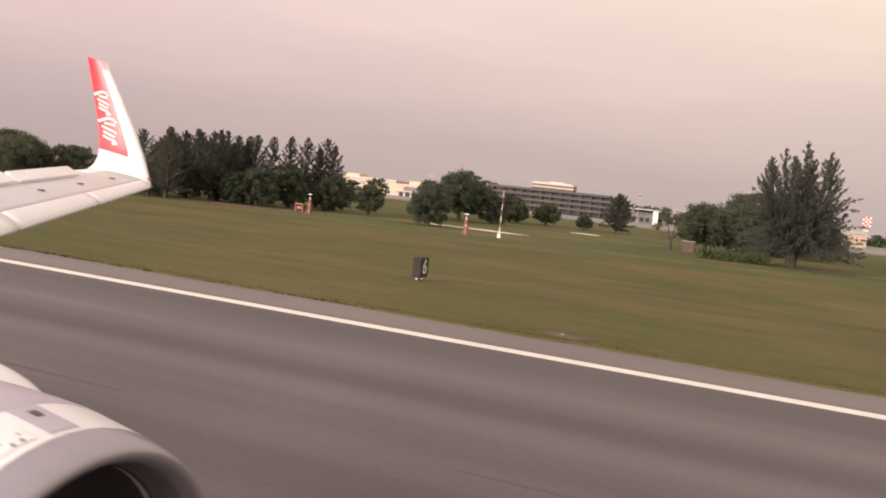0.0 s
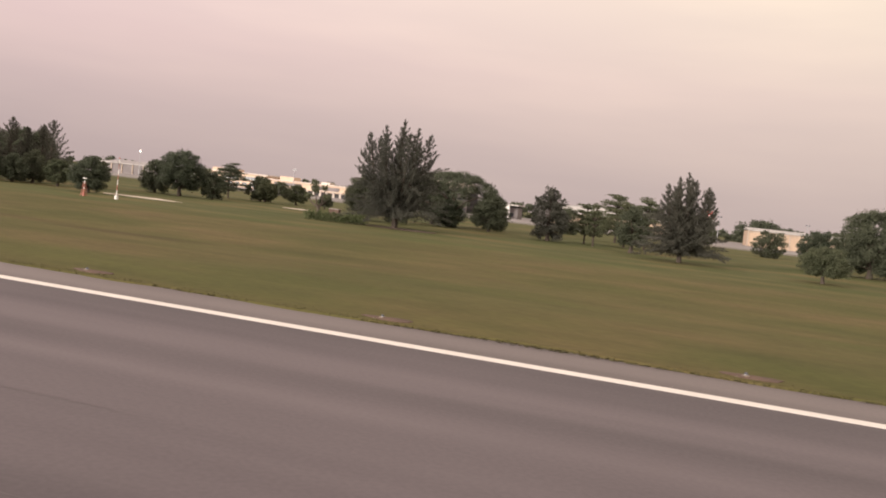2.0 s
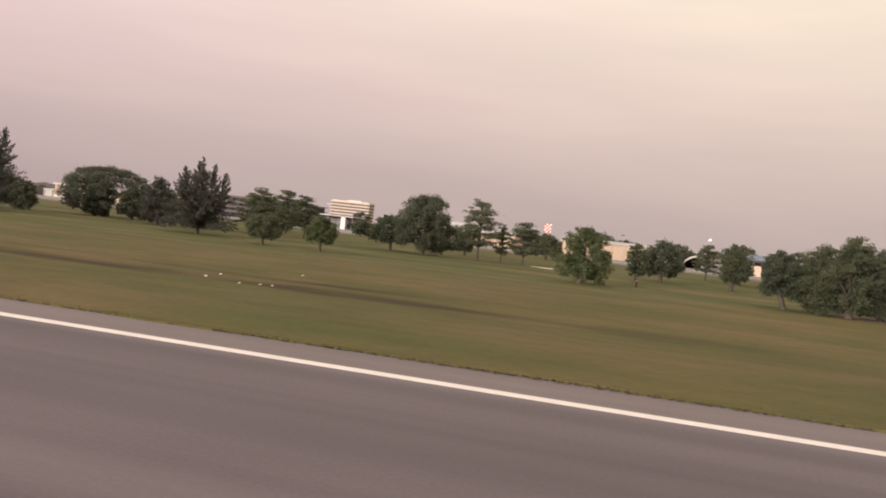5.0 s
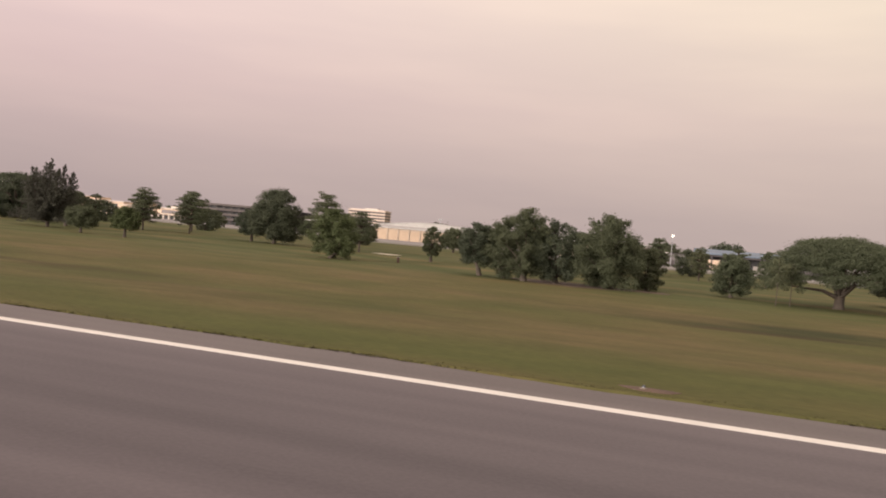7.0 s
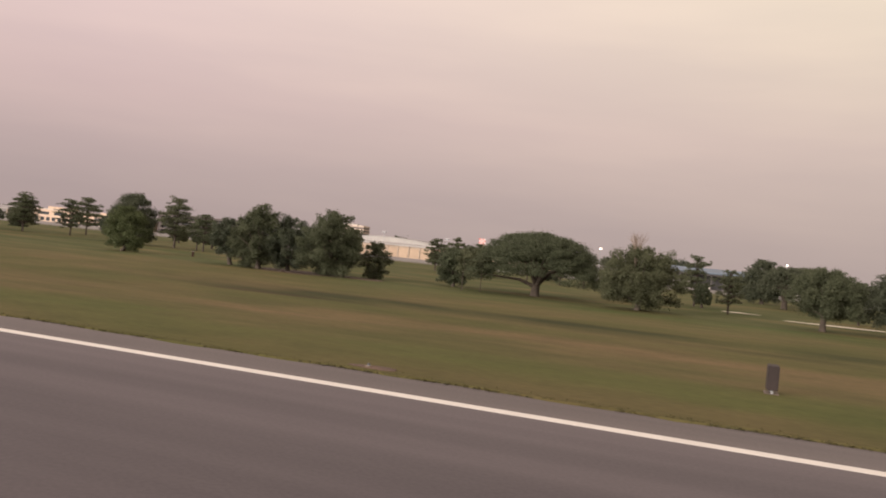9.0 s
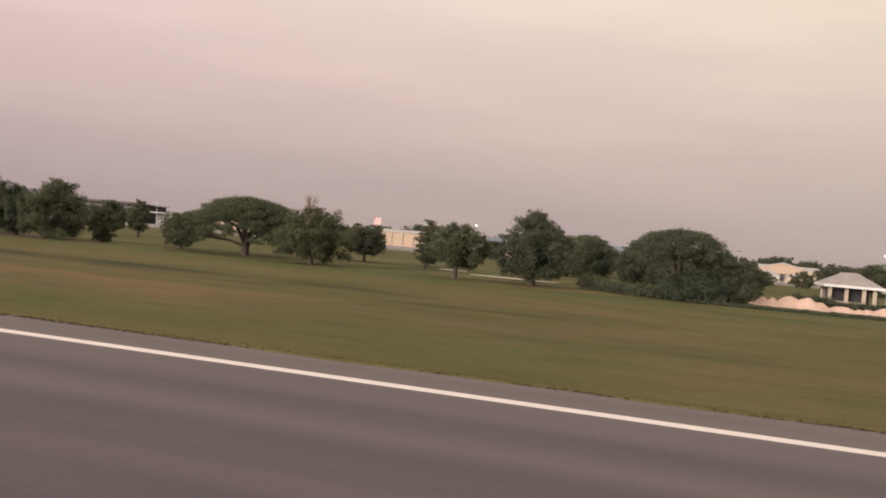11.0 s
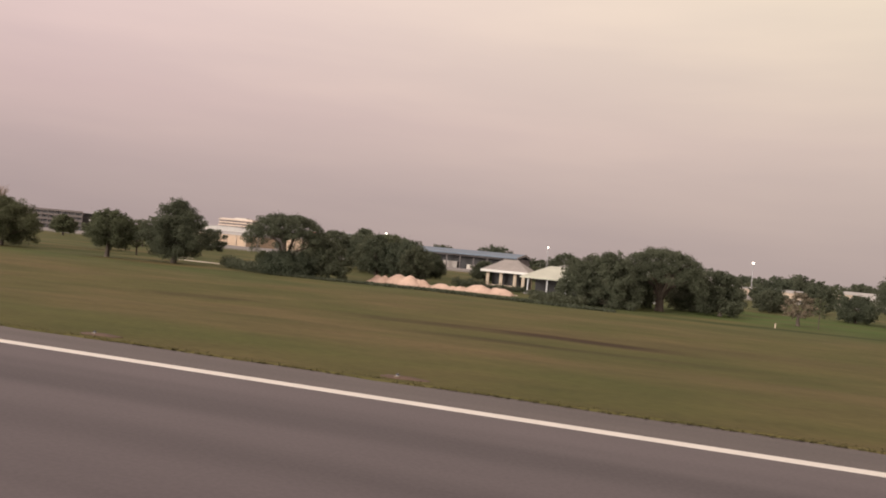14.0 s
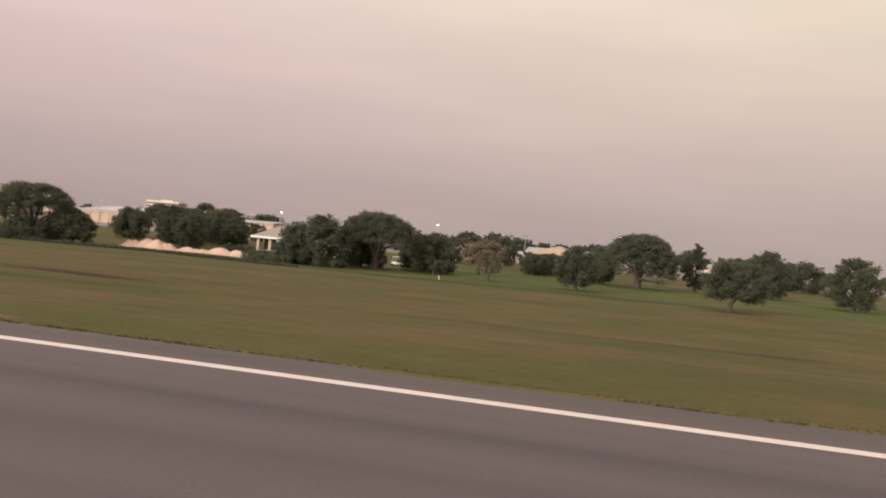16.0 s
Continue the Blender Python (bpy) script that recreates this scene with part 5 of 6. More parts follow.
# ---- things on the grass ----
def sand_mound(x, y, rx, ry, h, seed):
    """A tipped heap of building sand: several slumped cones run together."""
    rng = np.random.default_rng(seed)
    cones = [(rng.uniform(-0.6, 0.6) * rx, rng.uniform(-0.3, 0.3) * ry, rng.uniform(0.70, 1.0) * h, rng.uniform(0.50, 0.75) * rx) for _ in range(5)]
    n = 44
    verts, faces = [], []
    for j in range(n + 1):
        for i in range(n + 1):
            px, py = (i / n * 2 - 1) * rx * 1.25, (j / n * 2 - 1) * ry * 1.4
            z = max(ch * math.exp(-1.25 * (((px - cx) / cw) ** 2 + ((py - cy) / (ry * 0.62)) ** 2)) for cx, cy, ch, cw in cones)
            z += 0.05 * noise.noise((px * 0.9 + seed, py * 0.9, 0)) + 0.03 * noise.noise((px * 3 + seed, py * 3, 1))
            fall = max(0.0, max(abs(px) / rx / 1.25, abs(py) / ry / 1.4) - 0.9) * 6
            verts.append((px, py, z - 0.08 - fall))
    for j in range(n):
        for i in range(n):
            a = j * (n + 1) + i
            faces.append((a, a + 1, a + n + 2, a + n + 1))
    ob = new("sand_mound", quick_mesh("sand_mound", verts, faces, HEAP, True))
    ob.matrix_basis = pose(x, y, GROUND_Z + 0.05)
    tagged(ob, "mound of pinkish building sand on bare ground", "sand mound", "tipped sand mounds")


for k, (hx, hy, hrx, hry, hh) in enumerate(((288.9, 130, 2.2, 2.2, 1.35), (292.6, 130.5, 3.4, 2.6, 1.9), (295.6, 131, 2.0, 2.2, 1.3), (299.6, 132, 2.6, 1.9, 0.9), (302.4, 131.5, 1.7, 1.7, 0.8), (305.6, 132, 2.8, 2.2, 1.35), (308.8, 132.5, 2.8, 2.2, 1.15))):
    sand_mound(hx, hy, hrx, hry, hh, 40 + k)


def digit(text, size, material, parent, m):
    cu = bpy.data.curves.new("numeral", "FONT")
    cu.body, cu.size, cu.extrude, cu.align_x, cu.align_y = text, size, 0.01, "CENTER", "CENTER"
    cu.offset = 0.02
    cu.materials.append(material)
    ob = new("numeral", cu)
    ob.parent = parent
    ob.matrix_basis = m
    return ob


STAINED = surface("stained_concrete", (0.17, 0.135, 0.105), 0.9, vary=0.3, scale=1.5, fine=9)


def distance_sign(x, y, text):
    """A black runway distance sign: box body, face frame, numeral, feet."""
    z = ground_height(y)
    top = holder("distance_sign", x, y, z, "black box runway distance sign with white numeral" if text else "black box runway sign with white mark", "sign")
    part("body", box(-0.2, 0.2, -0.52, 0.52, 0.16, 1.22, 0.02), BLACK, top)
    for sx in (-0.215, 0.215):
        part("face_frame", box(sx - 0.015, sx + 0.015, -0.5, 0.5, 0.18, 1.2), BLACK, top)
    if text:
        digit(text, 1.08, SIGNAL_WHITE, top, pose(0.24, 0, 0.69, 90, 0, 90))
    else:
        part("mark", box(0.232, 0.242, -0.16, 0.16, 0.66, 1.04), SIGNAL_WHITE, top)
    for sy in (-0.38, 0.38):
        part("foot", box(-0.05, 0.05, sy - 0.05, sy + 0.05, -0.15, 0.18), STEEL, top)
    part("pad", box(-0.3, 0.3, -0.6, 0.6, -0.2, 0.02), STAINED, top)


distance_sign(-15.8, 38.9, "6")
distance_sign(233.4, 37.8, "")


def tapered(z0, z1, r0, r1, segments=12, x=0.0, y=0.0):
    bm = bmesh.new()
    bmesh.ops.create_cone(bm, cap_ends=True, segments=segments, radius1=r0, radius2=r1, depth=z1 - z0, matrix=Matrix.Translation((x, y, (z0 + z1) / 2)))
    return bm


def banded_mast(x, y, h):
    """A slender mast in red and white bands on a concrete foot, with a lamp cap."""
    top = holder("banded_mast", x, y, GROUND_Z, "slender mast in faded red and white bands", "mast")
    part("footing", box(-0.24, 0.24, -0.24, 0.24, -0.3, 0.6, 0.05), SIGNAL_WHITE, top)
    n = 7
    for k in range(n):
        z0 = 0.6 + (h - 0.6) / n * k
        part("band", tapered(z0, z0 + (h - 0.6) / n, 0.085 - 0.007 * k, 0.078 - 0.007 * k), SIGNAL_WHITE if k % 2 == 0 else ORANGE, top)
    part("lamp_cap", tapered(h, h + 0.2, 0.13, 0.08), ORANGE, top)


banded_mast(-31.9, 106, 6.4)


def marker_stand(x, y, h):
    """A banded lattice stand: four leaning legs, rings, a post in red and white bands and a lamp cap."""
    top = holder("marker_stand", x, y, GROUND_Z, "red and white lattice stand with a lamp cap", "marker", "equipment stands")
    for sx in (-1, 1):
        for sy in (-1, 1):
            w = Wood()
            w.limb([(sx * 0.36, sy * 0.36, -0.3), (sx * 0.25, sy * 0.25, 0.7), (sx * 0.12, sy * 0.12, h - 0.7)], [0.05, 0.04, 0.035], 6)
            part_mesh("leg", quick_mesh("leg", [tuple(v) for v in w.verts], w.faces, ORANGE), top)
    for z, r in ((0.35, 0.30), (0.9, 0.23), (1.45, 0.17)):
        part("ring", box(-r, r, -r, r, z - 0.06, z + 0.06, 0.02), ORANGE, top)
    part("foot_box", box(-0.17, 0.17, -0.17, 0.17, -0.1, 0.7, 0.03), ORANGE, top)
    for k in range(4):
        z0 = 0.7 + (h - 1.2) * k / 4
        part("band", tapered(z0, z0 + (h - 1.2) / 4, 0.10, 0.09), SIGNAL_WHITE if k % 2 else ORANGE, top)
    part("neck", tapered(h - 0.5, h - 0.22, 0.07, 0.07), BLACK, top)
    part("lamp_cap", box(-0.28, 0.28, -0.18, 0.18, h - 0.20, h - 0.02, 0.05), SIGNAL_WHITE, top)


marker_stand(-36.0, 103.5, 2.9)
marker_stand(-62.6, 107, 3.0)


def equipment_frame(x, y):
    top = holder("equipment_frame", x, y, GROUND_Z, "low orange frame beside a marker stand", "marker")
    for sx in (-0.6, 0.6):
        part("leg", box(sx - 0.07, sx + 0.07, -0.07, 0.07, -0.3, 1.3), ORANGE, top)
    part("rail", box(-0.7, 0.7, -0.06, 0.06, 1.2, 1.36), ORANGE, top)
    part("panel", box(-0.35, 0.35, -0.04, 0.04, 0.5, 0.95), ORANGE, top)


equipment_frame(-64.4, 107)


def utility_box(x, y, w, h, label, material):
    top = holder("utility_box", x, y, GROUND_Z, label, "cabinet")
    d = min(0.5, w * 0.6)
    part("body", box(-w / 2, w / 2, -d, d, -0.2, h, 0.05), material, top)
    part("lid", box(-w / 2 - 0.08, w / 2 + 0.08, -d - 0.08, d + 0.08, h, h + 0.12, 0.03), TILE_ROOF, top)


utility_box(-9.0, 138, 2.0, 1.7, "reddish brown utility cabinet beside a tree", surface("brown_paint", (0.11, 0.065, 0.05), 0.8))
utility_box(133.6, 131, 0.35, 0.9, "small brown post box on the turf", bpy.data.materials["brown_paint"])


def marker_post(x, y, h, label, material):
    top = holder("marker_post", x, y, GROUND_Z, label, "post")
    part("post", box(-0.08, 0.08, -0.08, 0.08, -0.2, h, 0.02), material, top)
    part("cap", box(-0.11, 0.11, -0.11, 0.11, h, h + 0.08, 0.02), material, top)


marker_post(351.4, 117, 0.55, "short pale yellow marker post on turf", CREAM)
marker_post(333, 205, 1.6, "white marker post on turf", SIGNAL_WHITE)


def gnarled_tree(x, y):
    """A short pruned tree with a forked bare stem and a thin crown."""
    rng = np.random.default_rng(912)
    wood, clumps = Wood(), []
    wood.limb([(0, 0, -0.3), (0.1, 0, 0.9), (0, 0, 1.9)], [0.42, 0.34, 0.30], 8)
    for a, b, c in ((-2.3, 0.2, 3.2), (1.4, 0.4, 3.4), (-0.5, -0.6, 4.4), (0.6, 0.9, 5.0)):
        wood.limb([(0, 0, 1.7), (a * 0.55, b * 0.5, 2.4), (a, b, c)], [0.22, 0.15, 0.05], 6)
        clumps.append((a, b, c + 0.5, 0.75, 0.6))
    clumps += [(-1.2, 0, 6.2, 0.9, 0.8), (-1.0, 0.2, 5.2, 0.8, 0.7)]
    wood.limb([(-0.5, -0.6, 4.2), (-1.1, 0, 6.2)], [0.1, 0.03], 5)
    v, f = clump_cloud(rng, clumps, 18.0, 0.2, 0.12)
    finish_tree("gnarled_tree", wood, v, f, LEAF, x, y, "short gnarled tree with a forked bare stem", "tree")


gnarled_tree(-12, 137)


DRY_TWIG = surface("dry_twig", (0.26, 0.20, 0.16), 0.9, vary=0.3, scale=2.0, fine=9)


def bare_twigs(x, y, z, h, seed):
    """Dead twigs that stand out over a crown."""
    rng = np.random.default_rng(seed)
    w = Wood()
    for k in range(26):
        a = rng.uniform(0, 6.28)
        end = Vector((math.cos(a) * rng.uniform(0.5, 1.9), math.sin(a) * rng.uniform(0.3, 1.2), h * rng.uniform(0.6, 1.0)))
        w.limb([(0, 0, -2.5), end * 0.5, end], [0.06, 0.04, 0.012], 4)
        w.limb([end * 0.6, end * 0.9 + Vector((rng.normal(0, 0.4), 0, 0.3))], [0.025, 0.01], 4)
    return w


part_mesh("bare_twig", quick_mesh("bare_twig", [(v[0] - 0.8, v[1], v[2] + 8.6) for v in bare_twigs(0, 0, 0, 2.6, 55).verts], bare_twigs(0, 0, 0, 2.6, 55).faces, DRY_TWIG), twiggy, "pale bare twigs above the crown")


def wheel_mesh(r, width, m):
    bm = bmesh.new()
    bmesh.ops.create_cone(bm, cap_ends=True, segments=14, radius1=r, radius2=r, depth=width, matrix=m @ Matrix.Rotation(radians(90), 4, "X"))
    return bm


def golf_cart(x, y, turn):
    """A small white golf cart parked under trees."""
    top = holder("golf_cart", x, y, GROUND_Z, "small white golf cart parked under trees", "golf cart", "golf carts", turn)
    part("body", box(-1.1, 1.1, -0.6, 0.6, 0.3, 0.8, 0.08), SIGNAL_WHITE, top)
    part("seat", box(-0.5, 0.1, -0.5, 0.5, 0.8, 1.25, 0.06), GREY_WALL, top)
    part("roof", box(-0.9, 0.8, -0.6, 0.6, 1.85, 1.95, 0.04), SIGNAL_WHITE, top)
    for sx in (-0.8, 0.7):
        for sy in (-0.52, 0.52):
            part("post", box(sx - 0.03, sx + 0.03, sy - 0.03, sy + 0.03, 0.75, 1.86), STEEL, top)
    for sx in (-0.7, 0.7):
        for sy in (-0.6, 0.6):
            part("wheel", wheel_mesh(0.24, 0.16, Matrix.Translation((sx, sy, 0.24))), BLACK, top)


for gx, gy, gt in ((326.5, 160, 12), (330.5, 162, -20), (334.0, 158, 80)):
    golf_cart(gx, gy, gt)


def parked_car(x, y, turn, paint, label):
    """A small saloon seen from its side: body, cabin with glass, lamps and wheels."""
    top = holder("parked_car", x, y, GROUND_Z + 0.04, label, "car", "cars on the service road", turn)
    part("body", prism([(-2.1, 0.32), (2.1, 0.32), (2.15, 0.72), (1.2, 0.92), (-1.9, 0.95), (-2.12, 0.75)], -0.82, 0.82), paint, top)
    cabin = part("cabin", prism([(-1.55, 0.93), (1.05, 0.91), (0.35, 1.43), (-1.0, 1.45)], -0.70, 0.70), paint, top)
    for side in (-1, 1):
        part("side_window", prism([(-1.30, 0.98), (0.85, 0.97), (0.28, 1.37), (-0.92, 1.38)], side * 0.70, side * 0.73), WINDOW, cabin)
        part("headlight", box(2.05, 2.16, side * 0.62 - 0.14, side * 0.62 + 0.14, 0.56, 0.70, 0.02), STEEL, top)
        for wx in (-1.3, 1.3):
            part("wheel", wheel_mesh(0.31, 0.2, Matrix.Translation((wx, side * 0.76, 0.31))), BLACK, top)


parked_car(-126.5, 327, 4, SIGNAL_WHITE, "small white saloon on the concrete service road")
parked_car(-158.8, 326.5, 183, STEEL, "small silver saloon on the concrete service road")


def parked_aircraft(x, y, turn):
    """A small white aircraft on the apron: body, wings, tail and wheels."""
    top = holder("parked_aircraft", x, y, APRON_Z, "small white aircraft parked on the apron", "aircraft", turn=turn)
    w = Wood()
    w.limb([(-5.2, 0, 1.9), (-3.0, 0, 1.75), (0.5, 0, 1.6), (3.0, 0, 1.55), (4.4, 0, 1.5)], [0.16, 0.45, 0.75, 0.68, 0.2], 12)
    part_mesh("fuselage", quick_mesh("fuselage", [tuple(v) for v in w.verts], w.faces, SIGNAL_WHITE, True), top)
    part("wing", box(-0.6, 1.0, -5.6, 5.6, 2.2, 2.34, 0.05), SIGNAL_WHITE, top)
    part("fin", prism([(-5.3, 1.9), (-3.6, 1.9), (-4.7, 3.9), (-5.6, 3.9)], -0.08, 0.08), SIGNAL_WHITE, top)
    part("tailplane", box(-5.4, -4.4, -1.9, 1.9, 2.0, 2.1, 0.03), SIGNAL_WHITE, top)
    part("windscreen", box(1.3, 2.3, -0.62, 0.62, 1.75, 2.2, 0.06), WINDOW, top)
    for wx, wy in ((3.2, 0.0), (0.0, 1.1), (0.0, -1.1)):
        part("strut", box(wx - 0.05, wx + 0.05, wy - 0.05, wy + 0.05, 0.25, 1.2), STEEL, top)
        part("wheel", wheel_mesh(0.28, 0.16, Matrix.Translation((wx, wy, 0.28))), BLACK, top)


parked_aircraft(-350, 452, 155)


def edge_light(x, y):
    """A runway edge light on a chipped concrete pad in the grass edge."""
    z = 0.03
    top = holder("edge_light", x, y, z, "low worn runway edge light on a stained concrete pad", "edge light", "runway edge lights")
    part("pad", box(-0.32, 0.32, -0.20, 0.20, -0.25, 0.03, 0.02), STAINED, top)
    for r0, r1, z0, z1, nm, mt in ((0.14, 0.12, 0.04, 0.08, "base", STAINED), (0.05, 0.05, 0.08, 0.11, "stem", STEEL), (0.07, 0.04, 0.11, 0.16, "globe", WINDOW)):
        bm = bmesh.new()
        bmesh.ops.create_cone(bm, cap_ends=True, segments=14, radius1=r0, radius2=r1, depth=z1 - z0, matrix=Matrix.Translation((0, 0, (z0 + z1) / 2)))
        part(nm, bm, mt, top)


for ex in (-5.4, 18.9, 32.0, 44.8, 57.0, 108.2, 183.7, 219.3, 304.6, 317.6, 330.5, 356.8):
    edge_light(ex, 26.55)
    flat_patch("bare_earth", ex + 0.2, 26.65, 0.9, 0.40, EARTH, "bare brown earth at the grass edge", "soil", lift=0.02, seed=int(ex) + 200)


def block(x, y, w, turn):
    z = ground_height(y)
    top = holder("white_block", x, y, z, "broken white concrete block lying in grass", "rubble", "white blocks in the grass", turn)
    part("slab", box(-w / 2, w / 2, -0.10, 0.10, -0.08, 0.06, 0.02), HOTEL_WHITE, top)


for k, (bx, by, bw) in enumerate(((101.8, 58.6, 0.42), (102.6, 55.0, 0.50), (104.9, 67.7, 0.46), (107.1, 52.0, 0.50), (108.1, 53.2, 0.56), (108.9, 53.6, 0.36))):
    block(bx, by, bw * 0.42, k * 37)


def grass_tufts():
    """Longer grass blades hanging over the asphalt edge."""
    rng = np.random.default_rng(31)
    n = 24000
    x = rng.uniform(-60, 440, n)
    y = 25.62 + np.abs(rng.normal(0, 1, n)) * 0.30
    z = np.array([ground_height(v) for v in y])
    h = rng.uniform(0.015, 0.04, n)
    a = rng.uniform(0, 6.28, n)
    w = rng.uniform(0.03, 0.10, n)
    dx, dy = np.cos(a) * w, np.sin(a) * w
    v = np.stack([np.stack([x - dx, y - dy, z - 0.02], 1), np.stack([x + dx, y + dy, z - 0.02], 1), np.stack([x + rng.normal(0, 0.06, n), y + rng.normal(0, 0.06, n), z + h], 1)], 1)
    tagged(new("grass_tufts", quick_mesh("grass_tufts", v.reshape(-1, 3), np.arange(3 * n).reshape(n, 3), TUFT)), "longer dry grass blades along the asphalt edge", "grass", kind="stuff")


TUFT = foliage("dry_grass_blade", (0.082, 0.076, 0.032), (0.105, 0.090, 0.042), 0.25)
grass_tufts()

# ---- the airliner's wing and engine at the start of the run ----
AIR_WHITE = surface("aircraft_white", (0.72, 0.71, 0.71), 0.32, vary=0.04, scale=0.5, fine=6, dirt=0.08, bumpy=0.02)
AIR_GREY = surface("aircraft_grey", (0.50, 0.49, 0.50), 0.38, vary=0.05, scale=0.5, fine=6, dirt=0.10, bumpy=0.02)
AIR_RED = surface("aircraft_red", (0.66, 0.035, 0.055), 0.32, vary=0.05, scale=0.8, fine=6, dirt=0.06, bumpy=0.02)
LAVENDER = surface("lavender_grey_paint", (0.42, 0.38, 0.44), 0.40, vary=0.05, scale=0.5, fine=6, dirt=0.08, bumpy=0.02)
LIP = surface("polished_lip", (0.33, 0.31, 0.34), 0.30, metal=0.6, vary=0.05, scale=0.8, fine=9, dirt=0.10, bumpy=0.02)
INTAKE = surface("intake_dark", (0.06, 0.05, 0.055), 0.5, vary=0.2, scale=1.0, fine=6)
TYRE = surface("tyre_rubber", (0.03, 0.03, 0.03), 0.8, vary=0.2, scale=2.0, fine=12)

plane = holder("airliner_wing", -8.0, 6.0, 0.0, "white airliner wing with red winglet and engine", "aircraft wing")
PLANE_AT = Vector((-8.0, 6.0, 0.0))


def wing_at(y):
    """Leading and trailing edge and thickness of the wing at a distance from the fuselage."""
    s = (13.0 - y)
    lead = Vector((-11.30 + s * 0.468, y, 3.86 - s * 0.104))
    chord = 1.5 + s * 0.145 + max(0.0, 5.5 - y) * 0.35
    trail = Vector((lead.x - chord, y, 4.10 - s * 0.085))
    return lead - PLANE_AT, trail - PLANE_AT, 0.115 * chord


def wing_shell(y0, y1, s0, s1, steps=14, lift=0.0, thick=1.0):
    """A piece of the wing between two spans and two fractions of the chord, as a closed airfoil loft."""
    bm = bmesh.new()
    rings = []
    n = 12
    for k in range(steps + 1):
        lead, trail, t = wing_at(y0 + (y1 - y0) * k / steps)
        upper, lower = [], []
        for i in range(n + 1):
            c = s0 + (s1 - s0) * i / n
            half = t * thick * (1.48 * math.sqrt(max(c, 0.0)) - 0.63 * c - 1.76 * c ** 2 + 1.42 * c ** 3 - 0.51 * c ** 4) + 0.008
            p = lead.lerp(trail, c)
            upper.append(p + Vector((0, 0, half * 1.1 + lift)))
            lower.append(p + Vector((0, 0, -half * 0.75 + lift)))
        rings.append([bm.verts.new(p) for p in upper + lower[::-1]])
    m = len(rings[0])
    for a, b in zip(rings, rings[1:]):
        for i in range(m):
            bm.faces.new((a[i], a[(i + 1) % m], b[(i + 1) % m], b[i]))
    bm.faces.new(rings[0])
    bm.faces.new(rings[-1][::-1])
    return bm


part("wing_box", wing_shell(2.0, 12.98, 0.16, 0.74), AIR_GREY, plane, "light grey wing skin", smooth=True)
for k in range(4):
    a = 2.6 + k * 2.6
    part("slat", wing_shell(a, a + 2.56, 0.0, 0.155), AIR_WHITE, plane, "white leading edge slat", smooth=True)
part("flap", wing_shell(2.0, 8.4, 0.745, 1.0), AIR_WHITE, plane, smooth=True)
part("aileron", wing_shell(8.45, 12.2, 0.745, 1.0), AIR_WHITE, plane, smooth=True)
part("tip_panel", wing_shell(12.22, 12.98, 0.745, 1.0, 4), AIR_WHITE, plane, smooth=True)
for k in range(3):
    y0 = 5.6 + k * 2.0
    lead, trail, t = wing_at(y0)
    lead2, trail2, t2 = wing_at(y0 + 1.9)
    bm = bmesh.new()
    quad = [lead.lerp(trail, 0.62) + Vector((0, 0, t * 0.55)), lead2.lerp(trail2, 0.62) + Vector((0, 0, t2 * 0.55)),
            lead2.lerp(trail2, 0.80) + Vector((0, 0, t2 * 0.42 + 0.09)), lead.lerp(trail, 0.80) + Vector((0, 0, t * 0.42 + 0.09))]
    lo = [bm.verts.new(p) for p in quad]
    hi = [bm.verts.new(p + Vector((0, 0, 0.035))) for p in quad]
    bm.faces.new(lo[::-1])
    bm.faces.new(hi)
    for i in range(4):
        bm.faces.new((lo[i], lo[(i + 1) % 4], hi[(i + 1) % 4], hi[i]))
    part("spoiler", bm, AIR_WHITE, plane, "raised white spoiler panel")
for k in range(4):
    lead, trail, t = wing_at(8.2 + k * 1.3)
    p = lead.lerp(trail, 0.36)
    part("fuel_cap", box(p.x - 0.05, p.x + 0.05, p.y - 0.03, p.y + 0.03, p.z + t * 0.60, p.z + t * 0.60 + 0.02), INTAKE, plane)


def winglet_edges(s):
    """Leading and trailing edge of the winglet at a fraction of its height, curving up from the wing tip."""
    up = s * 2.52
    out = 13.0 + 0.36 * (1 - math.exp(-s * 6.0)) + 0.10 * s
    lead = Vector((-11.42 - 1.70 * s + 0.12 * math.exp(-14 * s), out, 3.86 + up * 0.985))
    trail = Vector((-12.76 - 0.88 * s - 0.22 * math.exp(-14 * s), out, 4.06 + up * 0.95))
    return lead - PLANE_AT, trail - PLANE_AT


def winglet_piece(s0, s1, c0, c1, half, push=0.0, steps=16):
    """A slice of the winglet as a thin closed solid; push moves it towards the cabin."""
    bm = bmesh.new()
    rings = []
    for k in range(steps + 1):
        lead, trail = winglet_edges(s0 + (s1 - s0) * k / steps)
        ring_in, ring_out = [], []
        for i in range(7):
            c = c0 + (c1 - c0) * i / 6
            w = half * (math.sin(math.pi * min(1, 0.12 + 0.8 * c)) * 0.8 + 0.25)
            p = lead.lerp(trail, c)
            ring_in.append(p + Vector((0, -w - push, 0)))
            ring_out.append(p + Vector((0, w if push == 0 else -push * 0.2, 0)))
        rings.append([bm.verts.new(p) for p in ring_in + ring_out[::-1]])
    m = len(rings[0])
    for a, b in zip(rings, rings[1:]):
        for i in range(m):
            bm.faces.new((a[i], a[(i + 1) % m], b[(i + 1) % m], b[i]))
    bm.faces.new(rings[0])
    bm.faces.new(rings[-1][::-1])
    return bm


